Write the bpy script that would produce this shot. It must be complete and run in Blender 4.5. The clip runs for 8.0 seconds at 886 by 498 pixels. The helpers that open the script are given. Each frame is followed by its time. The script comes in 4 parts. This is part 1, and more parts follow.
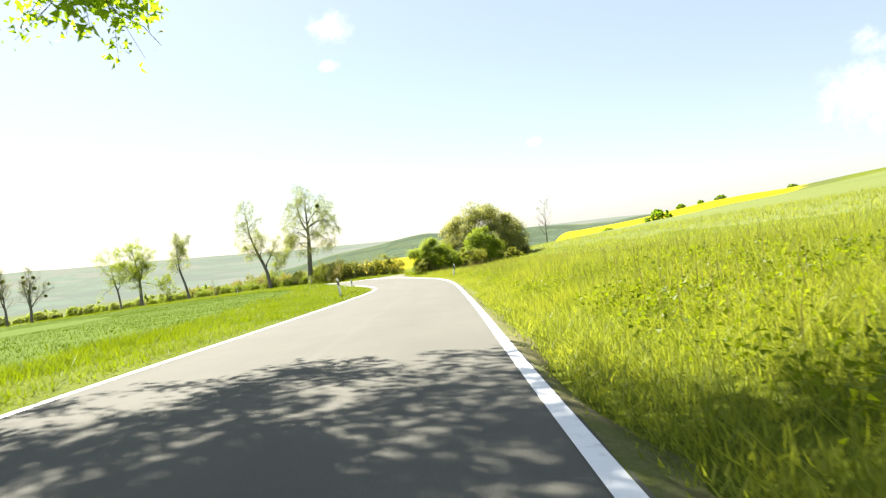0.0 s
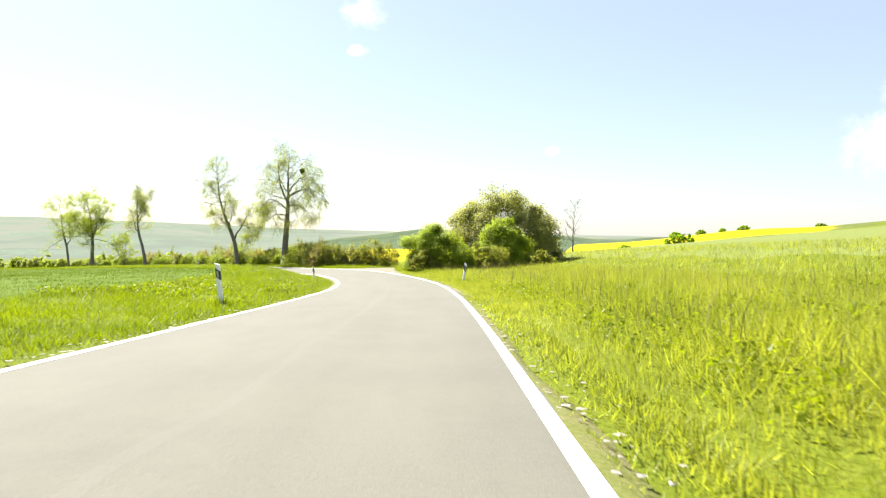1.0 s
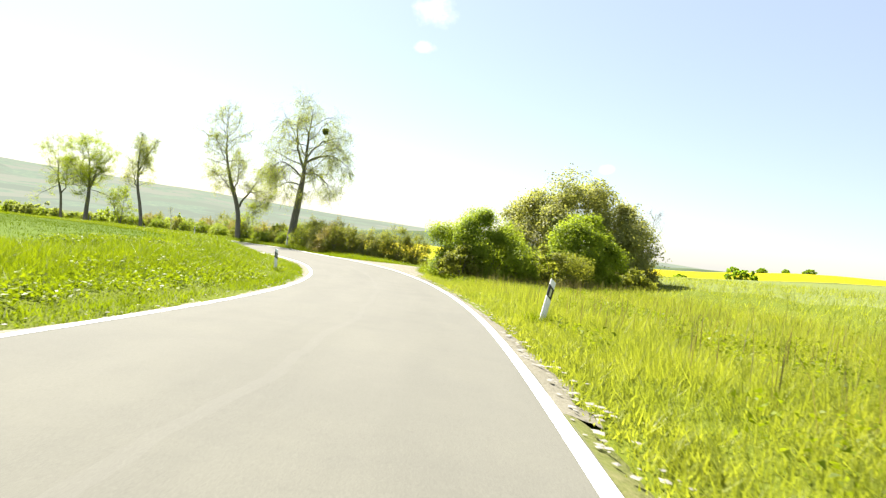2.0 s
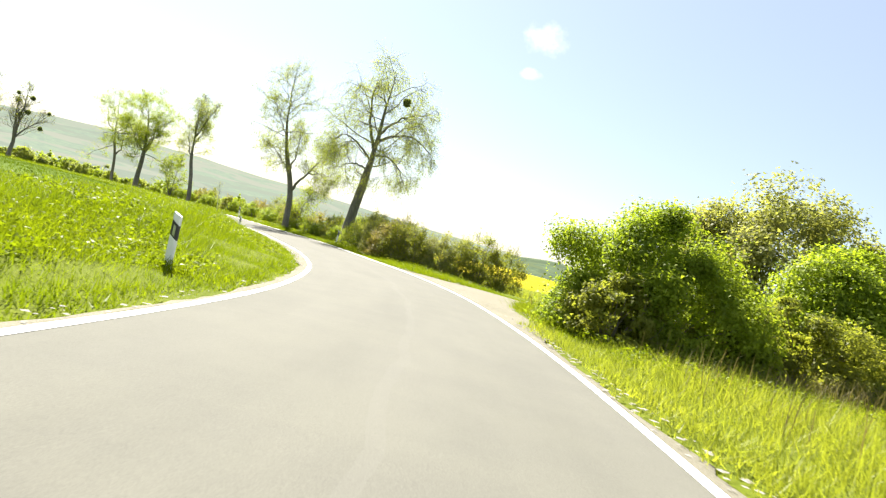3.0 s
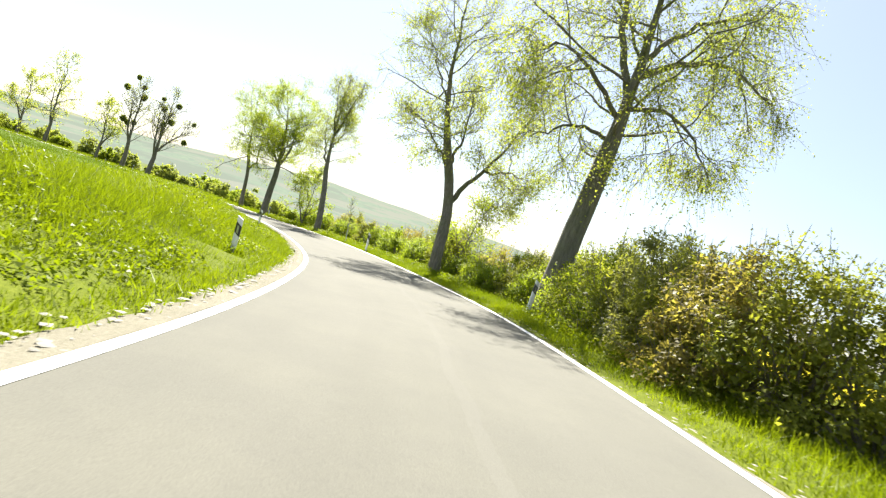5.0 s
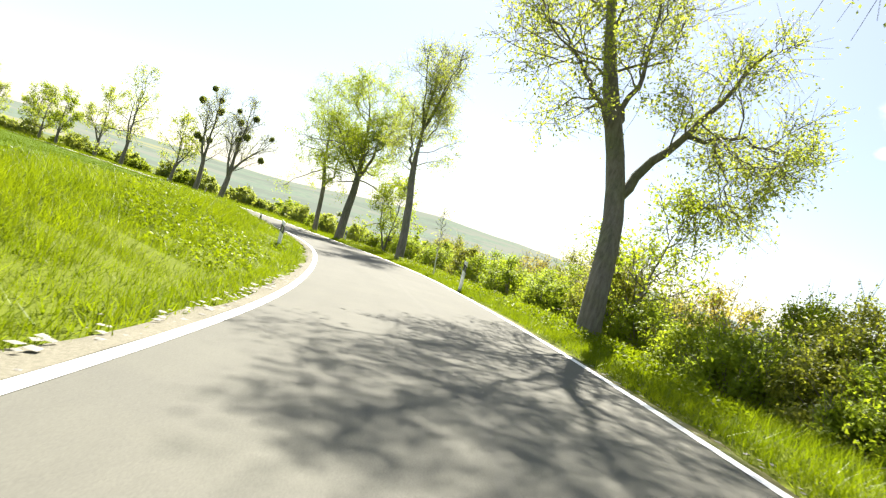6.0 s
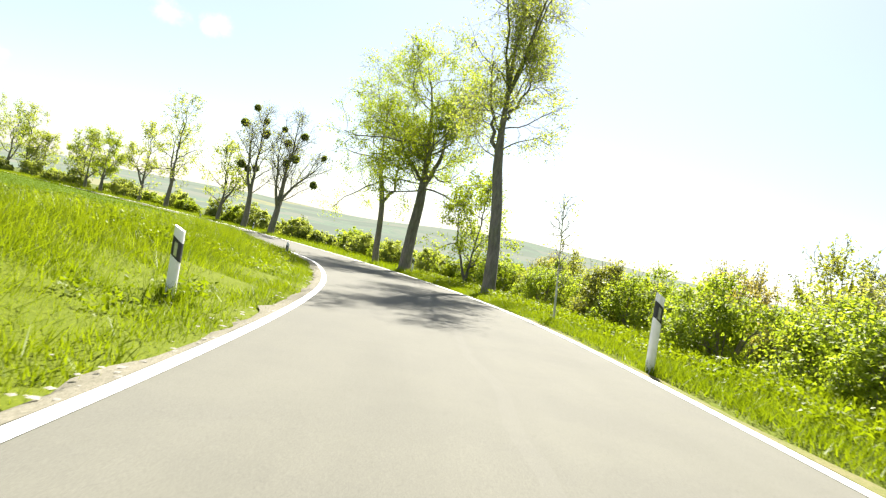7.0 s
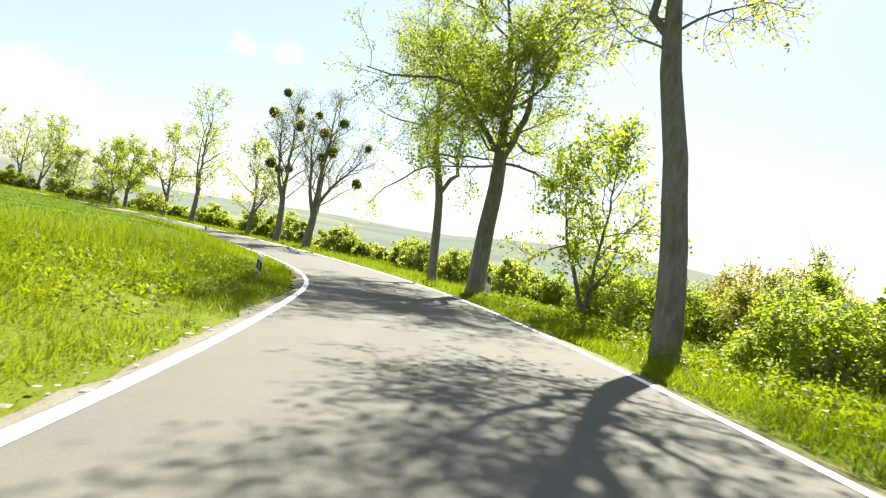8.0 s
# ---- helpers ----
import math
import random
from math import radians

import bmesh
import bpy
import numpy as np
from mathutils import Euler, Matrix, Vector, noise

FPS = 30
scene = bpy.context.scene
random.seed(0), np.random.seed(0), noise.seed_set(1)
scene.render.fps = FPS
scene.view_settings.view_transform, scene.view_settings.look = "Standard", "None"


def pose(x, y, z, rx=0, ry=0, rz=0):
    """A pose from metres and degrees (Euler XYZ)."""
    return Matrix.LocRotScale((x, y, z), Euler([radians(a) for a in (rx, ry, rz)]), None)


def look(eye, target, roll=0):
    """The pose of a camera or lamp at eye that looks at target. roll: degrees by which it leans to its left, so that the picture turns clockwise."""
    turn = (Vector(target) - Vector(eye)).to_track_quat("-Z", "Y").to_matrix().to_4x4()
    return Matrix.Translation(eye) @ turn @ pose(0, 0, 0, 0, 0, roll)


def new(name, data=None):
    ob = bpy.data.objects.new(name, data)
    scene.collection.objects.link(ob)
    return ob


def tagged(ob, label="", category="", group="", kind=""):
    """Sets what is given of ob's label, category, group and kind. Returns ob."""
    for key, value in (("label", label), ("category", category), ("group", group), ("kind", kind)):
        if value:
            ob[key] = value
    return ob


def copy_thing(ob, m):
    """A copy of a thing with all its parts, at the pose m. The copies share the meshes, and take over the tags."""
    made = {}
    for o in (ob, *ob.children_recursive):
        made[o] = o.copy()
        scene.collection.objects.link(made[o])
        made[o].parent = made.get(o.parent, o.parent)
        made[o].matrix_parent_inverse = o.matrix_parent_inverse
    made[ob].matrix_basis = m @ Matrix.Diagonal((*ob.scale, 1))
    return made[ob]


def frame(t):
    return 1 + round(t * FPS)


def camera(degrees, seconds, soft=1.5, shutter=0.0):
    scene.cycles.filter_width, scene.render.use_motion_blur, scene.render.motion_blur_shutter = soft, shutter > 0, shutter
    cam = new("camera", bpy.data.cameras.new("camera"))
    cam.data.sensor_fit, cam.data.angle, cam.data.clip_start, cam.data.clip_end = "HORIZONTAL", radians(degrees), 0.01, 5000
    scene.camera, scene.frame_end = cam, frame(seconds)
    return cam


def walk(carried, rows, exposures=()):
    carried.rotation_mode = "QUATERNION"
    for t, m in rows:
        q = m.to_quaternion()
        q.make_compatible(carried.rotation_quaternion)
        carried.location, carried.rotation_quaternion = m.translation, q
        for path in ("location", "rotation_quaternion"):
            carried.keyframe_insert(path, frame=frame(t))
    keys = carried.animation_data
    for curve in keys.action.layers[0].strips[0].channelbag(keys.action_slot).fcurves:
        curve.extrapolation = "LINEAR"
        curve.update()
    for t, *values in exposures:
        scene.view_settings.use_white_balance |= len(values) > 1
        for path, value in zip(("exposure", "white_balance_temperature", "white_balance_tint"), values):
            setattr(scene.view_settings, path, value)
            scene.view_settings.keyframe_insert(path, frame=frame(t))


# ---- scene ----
CLOUDS = [(8.0, 18.2, 1.5, 1.3, 1.0), (8.4, 15.3, 0.45, 2.2, 2.0), (-8.3, 7.0, 0.4, 1.6, 3.0), (69.6, 12.9, 1.1, 1.2, 4.0), (73.1, 12.7, 1.0, 1.8, 5.0), (-33.8, 9.9, 1.1, 1.3, 6.0), (-34.5, 6.3, 3.0, 1.6, 7.0), (88.0, 5.8, 3.0, 1.7, 8.0)]   # azimuth, height, size, stretch, seed
# camera and its way: t, x, y, z, yaw, pitch, roll
cam = camera(68.07, 8.0, soft=1.25, shutter=0.05)
ROWS = [
    (0.0, 0.00, -0.00, 1.05, 0.47, -1.17, 7.11),
    (0.5, -0.17, 9.26, 0.67, 0.07, -1.28, 5.58),
    (1.0, -0.35, 19.11, 0.21, 1.07, -1.39, 0.00),
    (1.2, -0.46, 22.76, 0.07, 1.75, -1.38, -1.30),
    (2.3, -1.65, 41.75, -0.80, 6.56, -1.36, -10.20),
    (2.5, -2.23, 45.04, -0.97, 7.98, -1.18, -12.20),
    (3.0, -3.67, 53.09, -1.33, 12.15, -0.97, -14.96),
    (3.5, -5.47, 60.33, -1.61, 16.57, -1.13, -17.18),
    (4.0, -8.04, 67.92, -1.89, 21.58, -1.10, -17.24),
    (4.5, -10.86, 74.61, -2.13, 25.10, -0.69, -14.77),
    (4.7, -12.32, 77.50, -2.25, 26.89, -0.85, -16.27),
    (5.8, -21.79, 92.51, -2.86, 37.71, -0.99, -17.10),
    (6.0, -23.54, 94.75, -2.96, 39.82, -1.15, -17.41),
    (6.5, -27.79, 99.62, -3.22, 44.03, -1.02, -13.93),
    (7.0, -32.85, 104.60, -3.50, 47.44, -0.69, -12.54),
    (7.5, -37.67, 108.99, -3.67, 50.54, -0.74, -11.39),
    (8.0, -43.47, 113.50, -3.90, 53.90, -0.77, -10.46),
]
walk(cam, [(t, pose(x, y, z, 90 + pitch, roll, yaw)) for t, x, y, z, yaw, pitch, roll in ROWS],
     exposures=[(0.0, 2.2), (8.0, 2.2)])

# ---- sky and sun ----
SUN_AZ, SUN_EL = 38.5, 44.7     # degrees to the left of +y, degrees up
sun_dir = Vector((-math.sin(radians(SUN_AZ)) * math.cos(radians(SUN_EL)),
                  math.cos(radians(SUN_AZ)) * math.cos(radians(SUN_EL)), math.sin(radians(SUN_EL))))
world = bpy.data.worlds.new("sky")
scene.world = world
world.use_nodes = True
wn, wl = world.node_tree.nodes, world.node_tree.links
sky = wn.new("ShaderNodeTexSky")
sky.sky_type, sky.sun_disc = "NISHITA", False
sky.sun_elevation, sky.sun_rotation = radians(SUN_EL), radians(-SUN_AZ)
sky.air_density, sky.dust_density, sky.ozone_density, sky.altitude = 1.0, 0.7, 1.0, 250
wn["Background"].inputs["Strength"].default_value = 0.05


def cloud_mask(az, el, size, stretch, seed):
    """A small fair-weather cloud in the sky, as a soft ragged spot round one direction."""
    d = Vector((-math.sin(radians(az)) * math.cos(radians(el)), math.cos(radians(az)) * math.cos(radians(el)), math.sin(radians(el))))
    side = Vector((-d.y, d.x, 0)).normalized()
    up = d.cross(side)
    co = wn.new("ShaderNodeTexCoord")
    vals = []
    for axis, k in ((side, size * stretch), (up, size)):
        dot = wn.new("ShaderNodeVectorMath")
        dot.operation = "DOT_PRODUCT"
        dot.inputs[1].default_value = axis / math.sin(radians(k))
        wl.new(co.outputs["Generated"], dot.inputs[0])
        sq = wn.new("ShaderNodeMath")
        sq.operation = "POWER"
        ab = wn.new("ShaderNodeMath")
        ab.operation = "ABSOLUTE"
        wl.new(dot.outputs["Value"], ab.inputs[0])
        wl.new(ab.outputs[0], sq.inputs[0])
        sq.inputs[1].default_value = 2.0
        vals.append(sq)
    front = wn.new("ShaderNodeVectorMath")
    front.operation = "DOT_PRODUCT"
    front.inputs[1].default_value = d
    wl.new(co.outputs["Generated"], front.inputs[0])
    ahead = wn.new("ShaderNodeMath")
    ahead.operation = "GREATER_THAN"
    ahead.inputs[1].default_value = 0.5
    wl.new(front.outputs["Value"], ahead.inputs[0])
    add = wn.new("ShaderNodeMath")
    wl.new(vals[0].outputs[0], add.inputs[0])
    wl.new(vals[1].outputs[0], add.inputs[1])
    nz = wn.new("ShaderNodeTexNoise")
    nz.inputs["Scale"].default_value = 30.0
    nz.inputs["Detail"].default_value = 6.0
    nz.inputs["W" if "W" in nz.inputs and nz.noise_dimensions == "4D" else "Roughness"].default_value = 0.62
    off = wn.new("ShaderNodeVectorMath")
    off.inputs[1].default_value = (seed, seed * 0.37, seed * 1.7)
    wl.new(co.outputs["Generated"], off.inputs[0])
    wl.new(off.outputs[0], nz.inputs["Vector"])
    rag = wn.new("ShaderNodeMath")
    rag.operation = "MULTIPLY_ADD"
    wl.new(nz.outputs["Fac"], rag.inputs[0])
    rag.inputs[1].default_value = 4.2
    wl.new(add.outputs[0], rag.inputs[2])
    ramp = wn.new("ShaderNodeMapRange")
    ramp.interpolation_type = "SMOOTHSTEP"
    ramp.inputs["To Max"].default_value = 0.62
    ramp.inputs["From Min"].default_value = 3.3
    ramp.inputs["From Max"].default_value = 1.2
    wl.new(rag.outputs[0], ramp.inputs["Value"])
    out = wn.new("ShaderNodeMath")
    out.operation = "MULTIPLY"
    wl.new(ramp.outputs[0], out.inputs[0])
    wl.new(ahead.outputs[0], out.inputs[1])
    return out.outputs[0]


mask = None
for az, el, size, stretch, seed in CLOUDS:
    one = cloud_mask(az, el, size, stretch, seed)
    if mask is None:
        mask = one
    else:
        both = wn.new("ShaderNodeMath")
        both.operation = "MAXIMUM"
        wl.new(mask, both.inputs[0])
        wl.new(one, both.inputs[1])
        mask = both.outputs[0]
mixc = wn.new("ShaderNodeMix")
mixc.data_type = "RGBA"
mixc.inputs["B"].default_value = (7.0, 7.1, 7.2, 1)
wl.new(mask, mixc.inputs["Factor"])
veil = wn.new("ShaderNodeMix")     # thin spring haze over the blue
veil.data_type = "RGBA"
veil.inputs["Factor"].default_value, veil.inputs["B"].default_value = 0.55, (3.1, 3.4, 3.85, 1)
wl.new(sky.outputs[0], veil.inputs["A"])
wl.new(veil.outputs["Result"], mixc.inputs["A"])
wl.new(mixc.outputs["Result"], wn["Background"].inputs["Color"])

sun = new("sun", bpy.data.lights.new("sun", "SUN"))
sun.data.energy, sun.data.angle, sun.data.color = 5.0, radians(0.53), (1.0, 0.95, 0.86)
sun.matrix_world = look(sun_dir * 200, (0, 0, 0))

# ---- materials ----
def shader(name):
    m = bpy.data.materials.new(name)
    m.use_nodes = True
    return m, m.node_tree.nodes, m.node_tree.links, m.node_tree.nodes["Principled BSDF"]


def noise_ramp(nt, ln, stops, scale, detail=6.0, rough=0.6, vector=None, distort=0.0):
    """A noise that runs through colour stops (position, colour); returns the colour socket."""
    n = nt.new("ShaderNodeTexNoise")
    n.inputs["Scale"].default_value, n.inputs["Detail"].default_value = scale, detail
    n.inputs["Roughness"].default_value, n.inputs["Distortion"].default_value = rough, distort
    if vector is not None:
        ln.new(vector, n.inputs["Vector"])
    r = nt.new("ShaderNodeValToRGB")
    e = r.color_ramp.elements
    while len(e) < len(stops):
        e.new(0.5)
    for k, (p, c) in zip(e, stops):
        k.position, k.color = p, (*c, 1)
    ln.new(n.outputs["Fac"], r.inputs[0])
    return r.outputs[0], n.outputs["Fac"]


def mix(nt, ln, a, b, fac, mode="MIX"):
    m = nt.new("ShaderNodeMix")
    m.data_type, m.blend_type = "RGBA", mode
    for sock, v in ((m.inputs["A"], a), (m.inputs["B"], b), (m.inputs["Factor"], fac)):
        if isinstance(v, bpy.types.NodeSocket):
            ln.new(v, sock)
        elif isinstance(v, tuple):
            sock.default_value = (*v, 1)
        else:
            sock.default_value = v
    return m.outputs["Result"]


def bump(nt, ln, bsdf, height, strength, dist):
    b = nt.new("ShaderNodeBump")
    b.inputs["Strength"].default_value, b.inputs["Distance"].default_value = strength, dist
    ln.new(height, b.inputs["Height"])
    ln.new(b.outputs[0], bsdf.inputs["Normal"])


def world_co(nt):
    return nt.new("ShaderNodeTexCoord").outputs["Object"]


def soil_mat(name, stops_large, stops_fine, large, fine, rough=0.95, bump_d=0.02, amount=0.5):
    m, nt, ln, bs = shader(name)
    co = world_co(nt)
    a, _ = noise_ramp(nt, ln, stops_large, large, 5, 0.55, co)
    b, h = noise_ramp(nt, ln, stops_fine, fine, 8, 0.65, co)
    c, _ = noise_ramp(nt, ln, [(0.32, (0.55, 0.6, 0.5)), (0.68, (1.35, 1.3, 1.3))], fine * 4.5, 5, 0.7, co)
    ln.new(mix(nt, ln, mix(nt, ln, a, b, amount), c, 0.75, "MULTIPLY"), bs.inputs["Base Color"])
    bs.inputs["Roughness"].default_value = rough
    bs.inputs["Specular IOR Level"].default_value = 0.05
    bump(nt, ln, bs, h, 0.6, bump_d)
    return m


def leaf_mat(name, dark, light, glow=0.55, gloss=0.5):
    """A thin leaf: part of the light goes through. Each leaf takes its own green between dark and light."""
    m, nt, ln, bs = shader(name)
    geo = nt.new("ShaderNodeNewGeometry")
    r = nt.new("ShaderNodeValToRGB")
    dark = tuple(0.65 * a + 0.35 * b for a, b in zip(dark, light))
    light = tuple(0.9 * b + 0.1 * a for a, b in zip(dark, light))
    r.color_ramp.elements[0].color, r.color_ramp.elements[1].color = (*dark, 1), (*light, 1)
    ln.new(geo.outputs["Random Per Island"], r.inputs[0])
    co = world_co(nt)
    patch, _ = noise_ramp(nt, ln, [(0.35, (0.84, 0.87, 0.8)), (0.7, (1.12, 1.08, 1.0))], 0.45, 3, 0.5, co)
    clump, _ = noise_ramp(nt, ln, [(0.36, (0.84, 0.87, 0.8)), (0.64, (1.1, 1.08, 1.03))], 2.2, 3, 0.6, co)
    col = mix(nt, ln, mix(nt, ln, r.outputs[0], patch, 1.0, "MULTIPLY"), clump, 1.0, "MULTIPLY")
    ln.new(col, bs.inputs["Base Color"])
    bs.inputs["Roughness"].default_value = gloss
    bs.inputs["Specular IOR Level"].default_value = 0.12
    tr = nt.new("ShaderNodeBsdfTranslucent")
    warm = mix(nt, ln, col, (1.38, 1.36, 0.6), 1.0, "MULTIPLY")
    ln.new(warm, tr.inputs["Color"])
    sh = nt.new("ShaderNodeMixShader")
    sh.inputs[0].default_value = glow
    ln.new(bs.outputs[0], sh.inputs[1])
    ln.new(tr.outputs[0], sh.inputs[2])
    ln.new(sh.outputs[0], nt["Material Output"].inputs["Surface"])
    return m


def bark_mat(name, dark, light, scale=5.0):
    m, nt, ln, bs = shader(name)
    co = nt.new("ShaderNodeTexCoord")
    mp = nt.new("ShaderNodeMapping")
    mp.inputs["Scale"].default_value = (1.0, 1.0, 0.22)
    ln.new(co.outputs["Object"], mp.inputs["Vector"])
    a, h = noise_ramp(nt, ln, [(0.3, dark), (0.7, light)], scale * 2.2, 8, 0.7, mp.outputs[0])
    b, _ = noise_ramp(nt, ln, [(0.42, (1, 1, 1)), (0.68, (0.75, 0.9, 0.6))], 0.9, 4, 0.6, co.outputs["Object"])
    ln.new(mix(nt, ln, a, b, 1.0, "MULTIPLY"), bs.inputs["Base Color"])
    bs.inputs["Roughness"].default_value = 0.9
    bump(nt, ln, bs, h, 0.9, 0.05)
    return m


def plain_mat(name, a, b, scale, rough=0.5, metal=0.0):
    m, nt, ln, bs = shader(name)
    c, h = noise_ramp(nt, ln, [(0.3, a), (0.75, b)], scale, 6, 0.6, world_co(nt))
    ln.new(c, bs.inputs["Base Color"])
    bs.inputs["Roughness"].default_value, bs.inputs["Metallic"].default_value = rough, metal
    return m


def asphalt_mat():
    m, nt, ln, bs = shader("asphalt")
    uv = nt.new("ShaderNodeUVMap")
    co = world_co(nt)
    # wheel-polished, sun-bleached chippings, with long stains along the lane
    mp = nt.new("ShaderNodeMapping")
    mp.inputs["Scale"].default_value = (1.0, 0.12, 1.0)
    ln.new(uv.outputs[0], mp.inputs["Vector"])
    lane, _ = noise_ramp(nt, ln, [(0.3, (0.099, 0.0965, 0.079)), (0.7, (0.112, 0.109, 0.0895))], 1.1, 5, 0.6, mp.outputs[0])
    grit, h = noise_ramp(nt, ln, [(0.35, (0.8, 0.8, 0.8)), (0.65, (1.15, 1.15, 1.14))], 95.0, 4, 0.7, co)
    blot, _ = noise_ramp(nt, ln, [(0.4, (0.96, 0.96, 0.965)), (0.6, (1.03, 1.03, 1.02))], 0.7, 6, 0.7, co)
    c = mix(nt, ln, mix(nt, ln, lane, grit, 0.8, "MULTIPLY"), blot, 1.0, "MULTIPLY")
    # the wandering middle seam, filled lighter
    sep = nt.new("ShaderNodeSeparateXYZ")
    ln.new(uv.outputs[0], sep.inputs[0])
    wob = nt.new("ShaderNodeTexNoise")
    wob.inputs["Scale"].default_value, wob.inputs["Detail"].default_value = 0.35, 5
    ln.new(uv.outputs[0], wob.inputs["Vector"])
    d = nt.new("ShaderNodeMath")
    d.operation = "MULTIPLY_ADD"
    d.inputs[1].default_value = 0.5
    ln.new(wob.outputs["Fac"], d.inputs[0])
    ln.new(sep.outputs["X"], d.inputs[2])
    e = nt.new("ShaderNodeMath")
    e.operation = "COMPARE"
    e.inputs[1].default_value, e.inputs[2].default_value = 0.33, 0.06
    ln.new(d.outputs[0], e.inputs[0])
    f = nt.new("ShaderNodeMath")
    f.operation = "MULTIPLY"
    f.inputs[1].default_value = 0.15
    ln.new(e.outputs[0], f.inputs[0])
    c = mix(nt, ln, c, (0.135, 0.13, 0.114), f.outputs[0])
    ln.new(c, bs.inputs["Base Color"])
    bs.inputs["Roughness"].default_value = 0.95
    bs.inputs["Specular IOR Level"].default_value = 0.2
    bump(nt, ln, bs, h, 0.35, 0.006)
    return m


def line_mat():
    m, nt, ln, bs = shader("road paint")
    co = world_co(nt)
    worn, _ = noise_ramp(nt, ln, [(0.28, (0.42, 0.4, 0.37)), (0.42, (0.74, 0.73, 0.7)), (0.8, (0.82, 0.81, 0.79))], 9.0, 8, 0.75, co)
    ln.new(worn, bs.inputs["Base Color"])
    bs.inputs["Roughness"].default_value = 0.6
    return m


def far_mat(name, stops, scale, haze, strength):
    """Far fields and woods; an added glow stands in for a kilometre and more of bright air."""
    m, nt, ln, bs = shader(name)
    co = world_co(nt)
    v = nt.new("ShaderNodeTexVoronoi")
    v.inputs["Scale"].default_value = scale
    mp = nt.new("ShaderNodeMapping")
    mp.inputs["Scale"].default_value = (1.0, 1.0, 2.5)
    ln.new(co, mp.inputs["Vector"])
    ln.new(mp.outputs[0], v.inputs["Vector"])
    r = nt.new("ShaderNodeValToRGB")
    r.color_ramp.interpolation = "CONSTANT"
    e = r.color_ramp.elements
    while len(e) < len(stops):
        e.new(0.5)
    for k, (p, c) in zip(e, stops):
        k.position, k.color = p, (*c, 1)
    sp = nt.new("ShaderNodeSeparateColor")
    ln.new(v.outputs["Color"], sp.inputs[0])
    ln.new(sp.outputs[0], r.inputs[0])
    wood, _ = noise_ramp(nt, ln, [(0.5, (0, 0, 0)), (0.54, (1, 1, 1))], scale * 1.6, 9, 0.62, co)
    speck, _ = noise_ramp(nt, ln, [(0.35, (0.018, 0.035, 0.015)), (0.7, (0.06, 0.085, 0.03))], 0.06, 6, 0.7, co)
    ln.new(mix(nt, ln, r.outputs[0], speck, wood), bs.inputs["Base Color"])
    bs.inputs["Roughness"].default_value = 1.0
    bs.inputs["Specular IOR Level"].default_value = 0.0
    # haze painted in as an even emission over the whole slope
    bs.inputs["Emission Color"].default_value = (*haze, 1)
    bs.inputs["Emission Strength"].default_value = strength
    return m


M_ASPHALT, M_LINE = asphalt_mat(), line_mat()
M_GRASS = soil_mat("meadow soil", [(0.3, (0.07, 0.095, 0.006)), (0.7, (0.11, 0.13, 0.012))], [(0.3, (0.05, 0.072, 0.005)), (0.7, (0.13, 0.148, 0.016))], 0.25, 16.0)
M_CROP = soil_mat("young wheat", [(0.3, (0.054, 0.088, 0.001)), (0.7, (0.066, 0.104, 0.002))], [(0.3, (0.048, 0.08, 0.001)), (0.7, (0.072, 0.112, 0.003))], 0.12, 9.0)
M_PALE = soil_mat("pale field", [(0.3, (0.105, 0.13, 0.032)), (0.7, (0.135, 0.155, 0.045))], [(0.3, (0.09, 0.115, 0.03)), (0.7, (0.14, 0.16, 0.05))], 0.03, 2.0)
M_RAPE = soil_mat("rape in flower", [(0.3, (0.341, 0.275, 0)), (0.7, (0.396, 0.33, 0.0022))], [(0.3, (0.275, 0.242, 0.0022)), (0.7, (0.429, 0.352, 0))], 0.05, 2.5, amount=0.4)
M_VALLEY = soil_mat("valley meadow", [(0.3, (0.06, 0.084, 0.018)), (0.7, (0.102, 0.12, 0.03))], [(0.3, (0.036, 0.054, 0.012)), (0.7, (0.12, 0.132, 0.036))], 0.02, 0.4)
M_GRAVEL = soil_mat("gravel", [(0.3, (0.145, 0.134, 0.10)), (0.7, (0.20, 0.186, 0.145))], [(0.25, (0.09, 0.083, 0.06)), (0.75, (0.26, 0.245, 0.20))], 0.9, 28.0, bump_d=0.03)
M_DIRT = soil_mat("verge soil", [(0.45, (0.10, 0.125, 0.02)), (0.62, (0.165, 0.145, 0.08))], [(0.3, (0.075, 0.085, 0.02)), (0.7, (0.21, 0.19, 0.10))], 1.3, 22.0, bump_d=0.03)
M_STONE = plain_mat("limestone", (0.14, 0.131, 0.106), (0.25, 0.236, 0.20), 9.0, 0.9)
M_BLADE = leaf_mat("grass blade", (0.11, 0.135, 0.018), (0.30, 0.33, 0.058), 0.5, 0.5)
M_BLADE_LUSH = leaf_mat("lush grass blade", (0.07, 0.108, 0.003), (0.185, 0.235, 0.009), 0.48, 0.5)
M_WHEAT = leaf_mat("wheat blade", (0.056, 0.09, 0.001), (0.082, 0.122, 0.002), 0.4, 0.9)
M_WHEAT.node_tree.nodes["Principled BSDF"].inputs["Specular IOR Level"].default_value = 0.0
M_WEED = leaf_mat("nettle leaf", (0.085, 0.125, 0.004), (0.185, 0.23, 0.009), 0.5, 0.5)
M_STRAW = leaf_mat("dry stalk", (0.1155, 0.09625, 0.05005), (0.1848, 0.1617, 0.09625), 0.3, 0.7)
M_BARK = bark_mat("grey bark", (0.08, 0.072, 0.06), (0.21, 0.19, 0.158))
M_BARK_WHITE = bark_mat("white bark", (0.42, 0.40, 0.36), (0.66, 0.64, 0.59), 9.0)
